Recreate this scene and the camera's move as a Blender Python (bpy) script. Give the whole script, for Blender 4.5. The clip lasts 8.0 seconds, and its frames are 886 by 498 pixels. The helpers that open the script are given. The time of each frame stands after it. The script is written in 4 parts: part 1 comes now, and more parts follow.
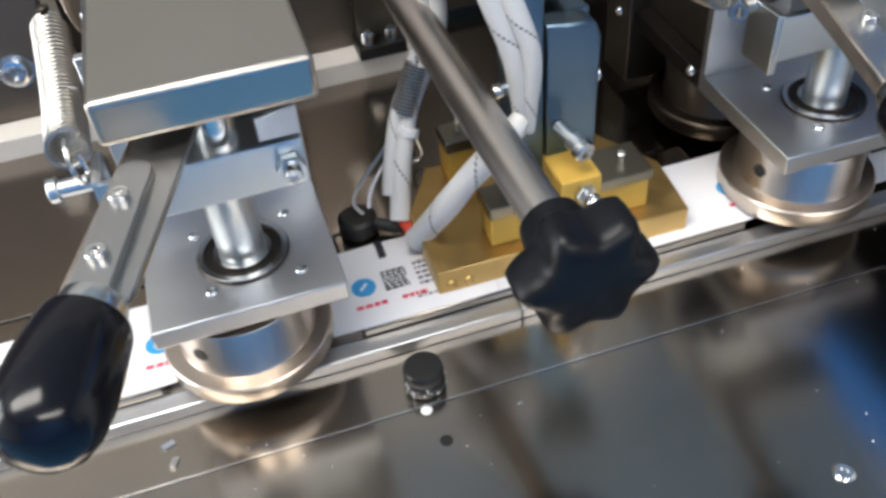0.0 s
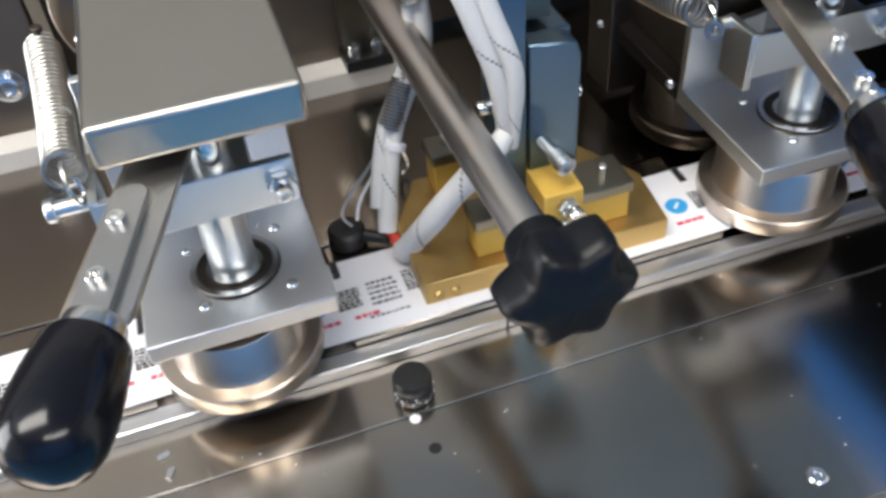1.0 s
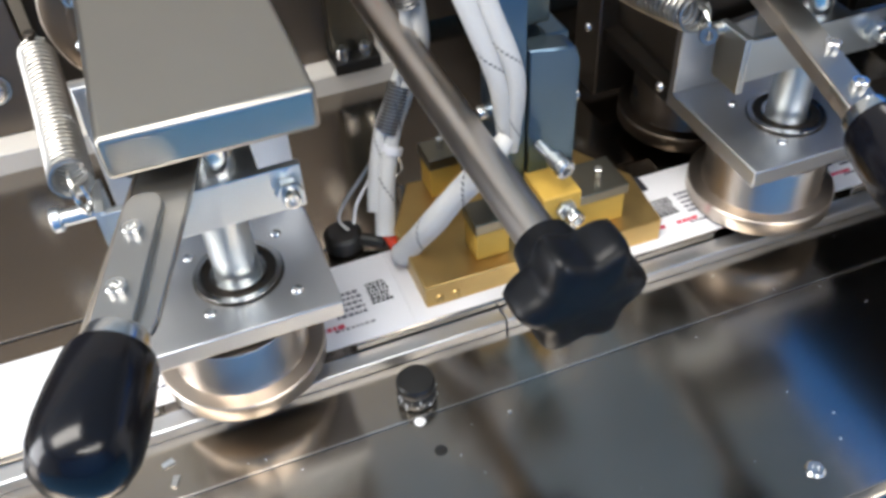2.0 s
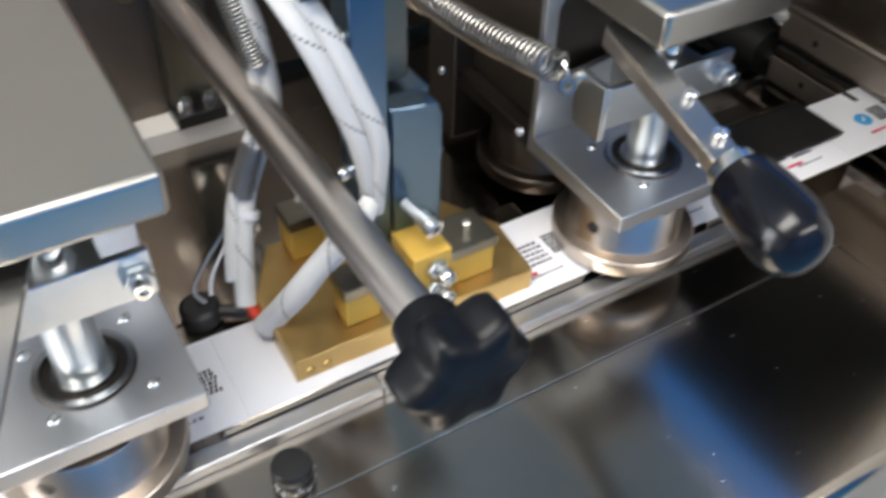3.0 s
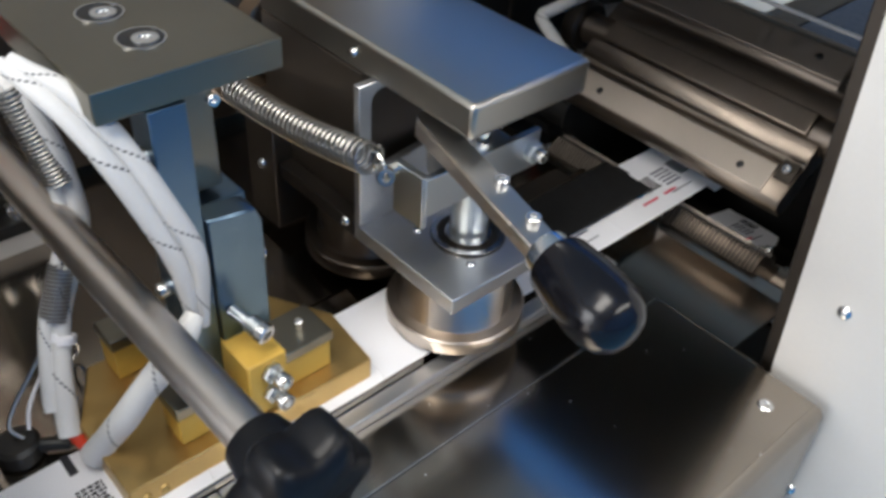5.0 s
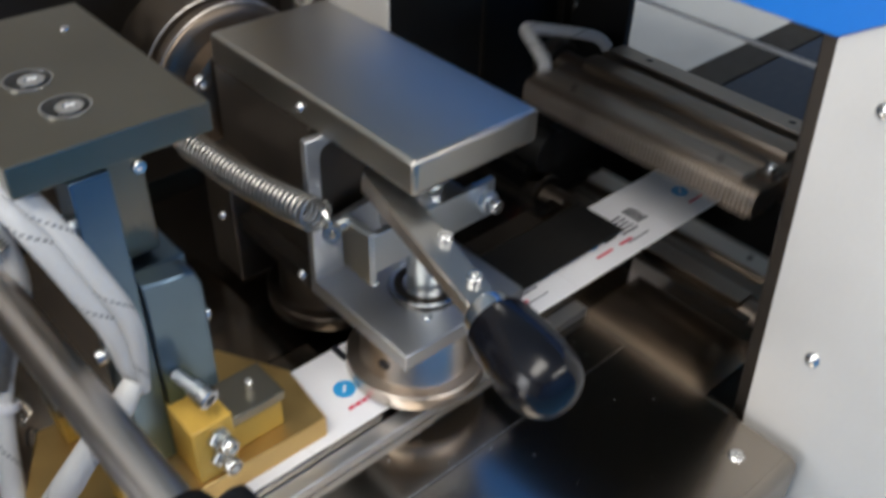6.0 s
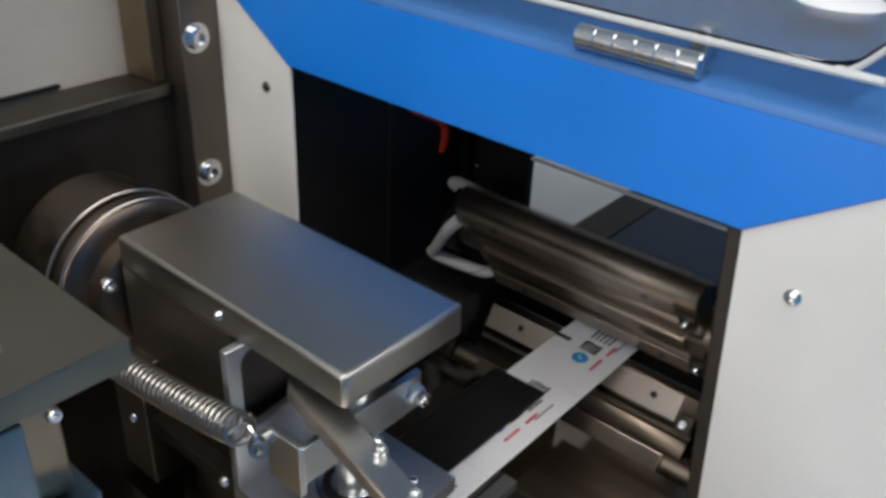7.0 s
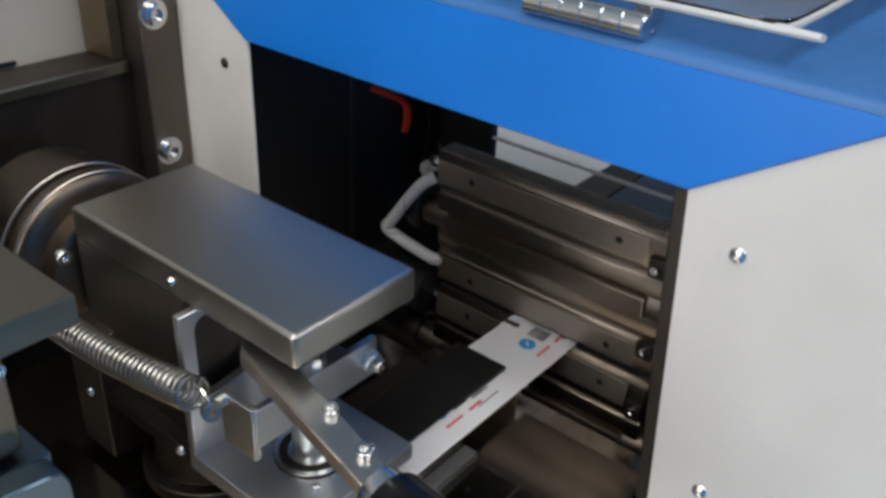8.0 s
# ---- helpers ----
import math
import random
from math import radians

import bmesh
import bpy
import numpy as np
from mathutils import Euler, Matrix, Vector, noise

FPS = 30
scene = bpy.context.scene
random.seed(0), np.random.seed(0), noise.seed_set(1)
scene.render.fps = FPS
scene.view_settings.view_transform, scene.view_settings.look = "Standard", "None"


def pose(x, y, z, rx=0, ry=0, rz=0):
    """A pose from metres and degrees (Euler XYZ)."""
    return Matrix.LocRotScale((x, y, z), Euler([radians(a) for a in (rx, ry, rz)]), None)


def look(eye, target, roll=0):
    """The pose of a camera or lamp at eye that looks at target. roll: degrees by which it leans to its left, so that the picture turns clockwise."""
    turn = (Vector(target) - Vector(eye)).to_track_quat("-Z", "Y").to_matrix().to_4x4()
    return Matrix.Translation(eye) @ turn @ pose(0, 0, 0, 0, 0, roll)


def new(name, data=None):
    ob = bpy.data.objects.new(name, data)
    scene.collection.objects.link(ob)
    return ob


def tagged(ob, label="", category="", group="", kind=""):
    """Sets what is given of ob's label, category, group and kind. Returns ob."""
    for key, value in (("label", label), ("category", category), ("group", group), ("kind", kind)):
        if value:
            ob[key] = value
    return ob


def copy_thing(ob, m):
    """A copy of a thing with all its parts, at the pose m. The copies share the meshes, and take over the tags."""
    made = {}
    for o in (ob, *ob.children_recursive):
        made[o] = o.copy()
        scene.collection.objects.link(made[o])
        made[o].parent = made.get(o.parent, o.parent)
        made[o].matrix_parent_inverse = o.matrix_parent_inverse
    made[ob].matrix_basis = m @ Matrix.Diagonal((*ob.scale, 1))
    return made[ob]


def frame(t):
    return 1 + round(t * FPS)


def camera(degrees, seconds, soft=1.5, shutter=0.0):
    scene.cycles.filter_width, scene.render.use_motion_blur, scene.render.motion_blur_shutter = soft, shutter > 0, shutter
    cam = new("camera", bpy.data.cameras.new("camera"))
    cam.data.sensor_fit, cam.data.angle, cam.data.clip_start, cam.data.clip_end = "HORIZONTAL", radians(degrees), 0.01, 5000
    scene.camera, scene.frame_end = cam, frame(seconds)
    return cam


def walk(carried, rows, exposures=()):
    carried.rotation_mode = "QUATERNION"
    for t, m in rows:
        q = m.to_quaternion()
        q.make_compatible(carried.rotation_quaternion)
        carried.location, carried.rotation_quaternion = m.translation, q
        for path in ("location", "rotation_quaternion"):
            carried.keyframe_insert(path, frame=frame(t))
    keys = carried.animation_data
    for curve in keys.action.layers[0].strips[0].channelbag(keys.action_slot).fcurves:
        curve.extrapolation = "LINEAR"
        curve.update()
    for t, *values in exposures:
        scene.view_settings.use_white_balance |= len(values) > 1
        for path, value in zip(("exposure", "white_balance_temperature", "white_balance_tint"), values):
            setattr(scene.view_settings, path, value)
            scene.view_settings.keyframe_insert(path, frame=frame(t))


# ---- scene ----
cam = camera(53.7, 8.0, soft=3.3, shutter=0.5)
PATH = [
    (0, (0.023, -0.387, 0.356), (0.37, 1.03, -1.012), -5.7),
    (0.5, (0.031, -0.394, 0.366), (0.364, 1.026, -1.002), -6.3),
    (1, (0.023, -0.391, 0.371), (0.396, 1.013, -1.004), -5.4),
    (2.3, (0.001, -0.378, 0.378), (0.506, 0.976, -1.005), -2.7),
    (2.5, (0.004, -0.372, 0.375), (0.561, 0.966, -1.003), -1.8),
    (3, (0.01, -0.348, 0.381), (0.775, 0.897, -0.985), 1.6),
    (3.5, (0.014, -0.332, 0.395), (0.972, 0.834, -0.917), 4.1),
    (4, (0.008, -0.331, 0.395), (1.073, 0.779, -0.883), 5.1),
    (4.5, (0.007, -0.332, 0.395), (1.123, 0.755, -0.86), 5.7),
    (5.8, (0.068, -0.355, 0.404), (1.09, 0.814, -0.857), 0.9),
    (6, (0.066, -0.351, 0.406), (1.144, 0.809, -0.815), 2.0),
    (6.5, (0.075, -0.327, 0.427), (1.313, 0.826, -0.64), 1.9),
    (7, (0.075, -0.318, 0.442), (1.413, 0.78, -0.559), 2.7),
    (7.5, (0.072, -0.323, 0.435), (1.445, 0.728, -0.57), 3.4),
    (8, (0.075, -0.338, 0.427), (1.444, 0.725, -0.57), 3.0),
]
walk(cam, [(t, look(eye, target, roll)) for t, eye, target, roll in PATH],
     [(0.0, -0.29), (3.0, -0.16), (4.5, -0.36), (6.0, -0.77), (7.0, -0.90), (8.0, -0.92)])

# ---- world and light ----
world = bpy.data.worlds.new("world")
scene.world = world
world.use_nodes = True
wn = world.node_tree
sky = wn.nodes.new("ShaderNodeTexSky")
sky.sky_type = "NISHITA"
sky.sun_disc = False
sky.sun_elevation, sky.sun_rotation = radians(40), radians(200)
wn.links.new(sky.outputs[0], wn.nodes["Background"].inputs[0])
wn.nodes["Background"].inputs[1].default_value = 0.08


def area_lamp(name, x, y, z, sx, sy, watts, rx=0, ry=0, rz=0, colour=(1, 1, 1)):
    data = bpy.data.lights.new(name, "AREA")
    data.shape, data.size, data.size_y, data.energy, data.color = "RECTANGLE", sx, sy, watts, colour
    ob = new(name, data)
    ob.matrix_world = pose(x, y, z, rx, ry, rz)
    return ob


# tube lamps under the hall's roof, and daylight in the tall window to the left of the operator
area_lamp("ceiling_tube_light", -1.1, -0.5, 2.6, 2.6, 1.0, 150, colour=(1.0, 0.95, 0.88))
area_lamp("ceiling_tube_light", 0.6, 3.2, 2.6, 3.0, 0.5, 95, colour=(1.0, 0.95, 0.88))
# this unseen lamp is set to the south to brighten the blue wall
area_lamp("ceiling_tube_light", 1.2, -2.7, 2.6, 3.0, 0.5, 110, colour=(1.0, 0.95, 0.88))
area_lamp("window_daylight", -3.9, 0.4, 0.9, 2.4, 1.8, 170, 0, -90, 0, colour=(0.97, 0.97, 1.0))

# ---- materials ----


def mat(name, base, rough=0.5, metal=0.0, grain=0.0, scale=40.0, stretch=(1, 1, 1), bump=0.0, spec=0.5, spread=0.08, stain=0.0, coat=0.0, vary=0.0):
    """A surface with grain (fine streaks), stains (large), and bump."""
    m = bpy.data.materials.new(name)
    m.use_nodes = True
    n, l = m.node_tree.nodes, m.node_tree.links
    b = n["Principled BSDF"]
    b.inputs["Metallic"].default_value = metal
    b.inputs["Specular IOR Level"].default_value = spec
    b.inputs["Coat Weight"].default_value = coat
    co = n.new("ShaderNodeTexCoord")
    mp = n.new("ShaderNodeMapping")
    mp.inputs["Scale"].default_value = stretch
    l.new(co.outputs["Object"], mp.inputs[0])
    fine = n.new("ShaderNodeTexNoise")
    fine.inputs["Scale"].default_value, fine.inputs["Detail"].default_value, fine.inputs["Roughness"].default_value = scale, (2 if bump < 0.05 else 6), 0.55
    l.new(mp.outputs[0], fine.inputs[0])
    big = n.new("ShaderNodeTexNoise")
    big.inputs["Scale"].default_value, big.inputs["Detail"].default_value = 9, 3
    l.new(co.outputs["Object"], big.inputs[0])
    mixv = n.new("ShaderNodeMath")
    mixv.operation = "MULTIPLY_ADD"
    l.new(fine.outputs[0], mixv.inputs[0])
    mixv.inputs[1].default_value = grain
    l.new(big.outputs[0], mixv.inputs[2])
    ramp = n.new("ShaderNodeMapRange")
    ramp.inputs[1].default_value, ramp.inputs[2].default_value = 0.3 + grain * 0.3, 0.7 + grain * 0.7
    ramp.inputs[3].default_value, ramp.inputs[4].default_value = 1 - stain - grain * 0.25, 1 + stain * 0.5 + grain * 0.2
    l.new(mixv.outputs[0], ramp.inputs[0])
    tone = n.new("ShaderNodeMix")
    tone.data_type, tone.blend_type = "RGBA", "MULTIPLY"
    tone.inputs[0].default_value = 1
    tone.inputs[6].default_value = (*base, 1)
    l.new(ramp.outputs[0], tone.inputs[7])
    last = tone.outputs[2]
    if vary:
        info = n.new("ShaderNodeObjectInfo")
        vr = n.new("ShaderNodeMapRange")
        vr.inputs[3].default_value, vr.inputs[4].default_value = 1 - vary, 1 + vary
        l.new(info.outputs["Random"], vr.inputs[0])
        t2 = n.new("ShaderNodeMix")
        t2.data_type, t2.blend_type = "RGBA", "MULTIPLY"
        t2.inputs[0].default_value = 1
        l.new(last, t2.inputs[6])
        l.new(vr.outputs[0], t2.inputs[7])
        last = t2.outputs[2]
    l.new(last, b.inputs["Base Color"])
    rr = n.new("ShaderNodeMapRange")
    rr.inputs[1].default_value, rr.inputs[2].default_value = 0.25, 0.75
    rr.inputs[3].default_value, rr.inputs[4].default_value = max(rough - spread, 0.02), rough + spread
    l.new(fine.outputs[0], rr.inputs[0])
    r2 = n.new("ShaderNodeMath")
    r2.operation = "MULTIPLY_ADD"
    l.new(big.outputs[0], r2.inputs[0])
    r2.inputs[1].default_value = spread
    l.new(rr.outputs[0], r2.inputs[2])
    l.new(r2.outputs[0], b.inputs["Roughness"])
    if bump:
        bp = n.new("ShaderNodeBump")
        bp.inputs["Strength"].default_value, bp.inputs["Distance"].default_value = bump, 0.0004
        l.new(fine.outputs[0], bp.inputs["Height"])
        l.new(bp.outputs[0], b.inputs["Normal"])
    return m


STAINLESS = mat("brushed_stainless", (0.35, 0.312, 0.268), 0.165, 1, 0.03, 90, (0.6, 14, 1), 0.0, stain=0.12, spread=0.015)
ALU = mat("milled_aluminium", (0.60, 0.61, 0.62), 0.38, 1, 0.04, 120, (1, 6, 6), 0.0, stain=0.05, spread=0.03)
ZINC = mat("zinc_plated_steel", (0.62, 0.65, 0.66), 0.33, 1, 0.03, 60, (1, 1, 1), 0.0, stain=0.06, spread=0.02)
COVER = mat("polished_steel_cover", (0.46, 0.438, 0.39), 0.32, 1, 0.01, 120, (3, 0.5, 3), 0.0, stain=0.05, spread=0.008)
SPRING = mat("spring_steel", (0.36, 0.35, 0.33), 0.36, 1, 0.02, 60, (1, 1, 1), 0.0, stain=0.06, spread=0.02)
LEVER = mat("polished_steel_bar", (0.50, 0.49, 0.47), 0.31, 1, 0.05, 90, (1, 1, 1), 0.0, stain=0.08, spread=0.03)
NICKEL = mat("nickel_plated_brass", (0.58, 0.51, 0.44), 0.32, 1, 0.03, 60, (1, 1, 1), 0.0, stain=0.08, spread=0.03)
CHROME = mat("bright_steel", (0.72, 0.72, 0.71), 0.20, 1, 0.03, 80, (1, 1, 1), 0.0, spread=0.03)
ROD = mat("turned_steel_rod", (0.55, 0.50, 0.45), 0.33, 1, 0.02, 60, (1, 1, 1), 0.0, stain=0.10, spread=0.01)
# steel with the blue reflection of its surroundings put into the base colour
BLUED = mat("blue_tinted_steel", (0.12, 0.18, 0.24), 0.32, 1, 0.03, 120, (1, 1, 4), 0.0, stain=0.04, spread=0.03)
SLAB = mat("ground_steel_block", (0.21, 0.195, 0.155), 0.32, 1, 0.04, 90, (10, 1, 1), 0.0, stain=0.14, spread=0.03)
DARK = mat("dark_oiled_steel", (0.060, 0.051, 0.043), 0.40, 0.85, 0.3, 70, (1, 1, 1), 0.10, stain=0.25)
BRASS_STEEL = mat("brown_worn_steel", (0.30, 0.235, 0.15), 0.42, 1, 0.2, 60, (1, 1, 3), 0.05, stain=0.25)
HOUSING = mat("dark_sheet_steel", (0.18, 0.154, 0.130), 0.42, 1, 0.05, 60, (1, 1, 1), 0.0, stain=0.18, spread=0.03)
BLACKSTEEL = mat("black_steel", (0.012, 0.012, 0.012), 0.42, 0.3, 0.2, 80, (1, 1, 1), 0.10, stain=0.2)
JAW = mat("worn_tool_steel", (0.27, 0.225, 0.185), 0.36, 1, 0.2, 60, (1, 5, 1), 0.04, stain=0.28)
JAW_BAR = mat("light_worn_steel", (0.47, 0.41, 0.35), 0.42, 1, 0.15, 70, (1, 4, 1), 0.02, stain=0.18)
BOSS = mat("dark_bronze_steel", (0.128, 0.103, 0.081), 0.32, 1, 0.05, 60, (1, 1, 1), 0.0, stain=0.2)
BRASS = mat("tarnished_brass", (0.60, 0.41, 0.16), 0.38, 1, 0.3, 90, (1, 1, 1), 0.10, stain=0.22)
RESIN = mat("ochre_resin_board", (0.66, 0.41, 0.075), 0.42, 0.0, 0.3, 160, (1, 1, 6), 0.12, stain=0.18)
BLACK = mat("glossy_black_plastic", (0.004, 0.004, 0.006), 0.17, 0, 0.2, 60, (1, 1, 1), 0.02, spread=0.05, spec=0.35)
KNOB = mat("moulded_black_plastic", (0.005, 0.0055, 0.007), 0.33, 0, 0.3, 90, (1, 1, 1), 0.05, spread=0.06, spec=0.2)
RUBBER = mat("black_rubber", (0.010, 0.010, 0.010), 0.36, 0, 0.3, 120, (1, 1, 1), 0.3, stain=0.3)
FILM = mat("white_printed_film", (0.74, 0.74, 0.765), 0.33, 0, 0.1, 60, (1, 1, 1), 0.05, stain=0.04)
INK_BLUE = mat("blue_ink", (0.03, 0.30, 0.62), 0.35)
INK_RED = mat("red_ink", (0.62, 0.05, 0.10), 0.35)
INK_BLACK = mat("black_ink", (0.02, 0.02, 0.025), 0.35)
INK_GREY = mat("grey_ink", (0.12, 0.12, 0.15), 0.4)
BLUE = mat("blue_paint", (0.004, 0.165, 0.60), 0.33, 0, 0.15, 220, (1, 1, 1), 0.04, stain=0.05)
# the hood's blue made darker and greyer: shade of its top put into the colour
SHADED_BLUE = mat("shaded_blue_paint", (0.030, 0.125, 0.34), 0.48, 0, 0.2, 120, (1, 1, 1), 0.0, stain=0.12)
BEIGE = mat("beige_paint", (0.47, 0.43, 0.37), 0.45, 0, 0.2, 200, (1, 1, 1), 0.06, stain=0.08)
CREAM = mat("cream_powder_coat", (0.62, 0.595, 0.555), 0.42, 0, 0.2, 350, (1, 1, 1), 0.10, stain=0.05)
GREY_PANEL = mat("light_grey_paint", (0.50, 0.51, 0.51), 0.45, 0, 0.2, 200, (1, 1, 1), 0.06, stain=0.08)
BELT = mat("dark_blue_belt", (0.012, 0.022, 0.045), 0.45, 0, 0.3, 120, (1, 1, 1), 0.1, stain=0.15)
RED = mat("red_silicone_sleeve", (0.62, 0.05, 0.02), 0.4)
ORANGE = mat("orange_wire", (0.75, 0.05, 0.02), 0.35)
# for the unseen south wall: blue added so that the steel reflects it
WALLP = mat("reflected_blue_wall", (0.05, 0.27, 0.66), 0.6, 0, 0.2, 12, stain=0.1)
PLASTER = mat("off_white_plaster", (0.66, 0.65, 0.62), 0.7, 0, 0.2, 12, stain=0.08)
# for the unseen floor: its blue is added to tint upright steel faces by reflection
CONCRETE = mat("reflected_blue_floor", (0.055, 0.22, 0.42), 0.5, 0, 0.3, 15, stain=0.15)


def brushed(m, amount):
    """Brush lines along x: reflections draw out across them."""
    n, l = m.node_tree.nodes, m.node_tree.links
    tan = n.new("ShaderNodeTangent")
    tan.direction_type, tan.axis = "RADIAL", "X"
    s = n["Principled BSDF"]
    s.inputs["Anisotropic"].default_value = amount
    l.new(tan.outputs[0], s.inputs["Tangent"])


brushed(STAINLESS, 0.5)


def sleeve_material():
    """White braided glass-fibre sleeving with a dark dashed tracer thread."""
    m = mat("white_braided_sleeve", (0.60, 0.595, 0.58), 0.66, 0, 0.25, 900, (1, 1, 1), 0.5, stain=0.06)
    n, l = m.node_tree.nodes, m.node_tree.links
    b = n["Principled BSDF"]
    old = b.inputs["Base Color"].links[0].from_socket
    uv = n.new("ShaderNodeUVMap")
    sep = n.new("ShaderNodeSeparateXYZ")
    l.new(uv.outputs[0], sep.inputs[0])

    def op(kind, a, c, d=None):
        k = n.new("ShaderNodeMath")
        k.operation = kind
        for i, s in enumerate((a, c, d)):
            if s is None:
                continue
            if isinstance(s, (int, float)):
                k.inputs[i].default_value = s
            else:
                l.new(s, k.inputs[i])
        return k.outputs[0]

    helix = op("FRACT", op("MULTIPLY_ADD", sep.outputs[1], 22.0, sep.outputs[0]), 0)
    line = op("LESS_THAN", helix, 0.05)
    dash = op("LESS_THAN", op("FRACT", op("MULTIPLY", sep.outputs[1], 420.0), 0), 0.6)
    both = op("MULTIPLY", op("MULTIPLY", line, dash), 0.85)
    mx = n.new("ShaderNodeMix")
    mx.data_type = "RGBA"
    l.new(both, mx.inputs[0])
    l.new(old, mx.inputs[6])
    mx.inputs[7].default_value = (0.03, 0.03, 0.035, 1)
    l.new(mx.outputs[2], b.inputs["Base Color"])
    return m


SLEEVE = sleeve_material()


def glass_material():
    m = bpy.data.materials.new("clear_acrylic")
    m.use_nodes = True
    b = m.node_tree.nodes["Principled BSDF"]
    b.inputs["Base Color"].default_value = (0.95, 0.97, 0.97, 1)
    b.inputs["Transmission Weight"].default_value = 1.0
    b.inputs["Roughness"].default_value = 0.03
    b.inputs["IOR"].default_value = 1.49
    return m


ACRYLIC = glass_material()

# ---- mesh helpers ----
ORIGIN = {}


def thing(name, at, label, category, group="", kind=""):
    ob = new(name)
    ob.location = at
    ob.empty_display_size = 0.02
    ORIGIN[ob] = Vector(at)
    return tagged(ob, label, category, group, kind)


def part(name, bm, material, parent, label="", smooth=40):
    """Links a bmesh, drawn in world places, as one mesh under a thing or part."""
    base = ORIGIN[parent]
    bmesh.ops.translate(bm, verts=bm.verts, vec=-base)
    me = bpy.data.meshes.new(name)
    shade(bm, smooth)
    bm.to_mesh(me)
    bm.free()
    me.materials.append(material)
    ob = new(name, me)
    ob.parent = parent
    ORIGIN[ob] = base
    if label:
        ob["label"] = label
    return ob


def solid(name, bm, material, label, category, group="", kind="", smooth=40, at=None):
    """Links a bmesh as a top-level mesh, its origin at the middle of its base."""
    zs = [v.co.z for v in bm.verts]
    c = Vector(at) if at else Vector((sum(v.co.x for v in bm.verts) / len(zs), sum(v.co.y for v in bm.verts) / len(zs), min(zs)))
    bmesh.ops.translate(bm, verts=bm.verts, vec=-c)
    me = bpy.data.meshes.new(name)
    shade(bm, smooth)
    bm.to_mesh(me)
    bm.free()
    me.materials.append(material)
    ob = new(name, me)
    ob.location = c
    ORIGIN[ob] = c
    return tagged(ob, label, category, group, kind)


def box(x0, x1, y0, y1, z0, z1, bevel=0.0008, seg=2, bm=None):
    t = bmesh.new()
    bmesh.ops.create_cube(t, size=1)
    for v in t.verts:
        v.co = Vector((x0 + (v.co.x + 0.5) * (x1 - x0), y0 + (v.co.y + 0.5) * (y1 - y0), z0 + (v.co.z + 0.5) * (z1 - z0)))
    if bevel:
        bmesh.ops.bevel(t, geom=t.edges[:], offset=bevel, segments=seg, affect="EDGES", profile=0.5)
    flat = t.faces.layers.int.new("flat")
    for f in sorted(t.faces, key=lambda f: -f.calc_area())[:6]:
        f[flat] = 1
    return join(bm, t)


def shade(bm, smooth):
    """Smooth shading with sharp edges; the flat sides of boxes stay flat."""
    flat = bm.faces.layers.int.get("flat")
    for f in bm.faces:
        f.smooth = not (flat and f[flat])
    for e in bm.edges:
        if len(e.link_faces) == 2 and e.calc_face_angle(0) > radians(smooth):
            e.smooth = False


def join(bm, t, m=None):
    if m is not None:
        t.transform(m)
    if bm is None:
        return t
    me = bpy.data.meshes.new("tmp")
    t.to_mesh(me)
    t.free()
    bm.from_mesh(me)
    bpy.data.meshes.remove(me)
    return bm


def lathe(profile, p, axis=(0, 0, 1), seg=48, bm=None, close=True):
    """Turns (radius, height) pairs about an axis that starts at p."""
    t = bmesh.new()
    rings = []
    for r, h in profile:
        if r < 1e-6:
            rings.append([t.verts.new((0, 0, h))])
        else:
            rings.append([t.verts.new((r * math.cos(2 * math.pi * i / seg), r * math.sin(2 * math.pi * i / seg), h)) for i in range(seg)])
    for a, b in zip(rings, rings[1:]):
        for i in range(seg):
            j = (i + 1) % seg
            if len(a) == 1 and len(b) == 1:
                continue
            if len(a) == 1:
                t.faces.new((a[0], b[j], b[i]))
            elif len(b) == 1:
                t.faces.new((a[i], a[j], b[0]))
            else:
                t.faces.new((a[i], a[j], b[j], b[i]))
    bmesh.ops.recalc_face_normals(t, faces=t.faces)
    q = Vector((0, 0, 1)).rotation_difference(Vector(axis).normalized()).to_matrix().to_4x4()
    t.transform(Matrix.Translation(p) @ q)
    return join(bm, t)


def rod(p0, p1, r, seg=24, bm=None, chamfer=0.0006):
    d = Vector(p1) - Vector(p0)
    h = d.length
    c = min(chamfer, r * 0.4)
    return lathe([(0, 0), (r - c, 0), (r, c), (r, h - c), (r - c, h), (0, h)], p0, d, seg, bm)


def smooth_path(points, n=10):
    pts = [Vector(p) for p in points]
    out = []
    for i in range(len(pts) - 1):
        p0, p1, p2, p3 = pts[max(i - 1, 0)], pts[i], pts[i + 1], pts[min(i + 2, len(pts) - 1)]
        for k in range(n):
            u = k / n
            out.append(0.5 * ((2 * p1) + (p2 - p0) * u + (2 * p0 - 5 * p1 + 4 * p2 - p3) * u * u + (3 * p1 - p0 - 3 * p2 + p3) * u ** 3))
    out.append(pts[-1])
    return out


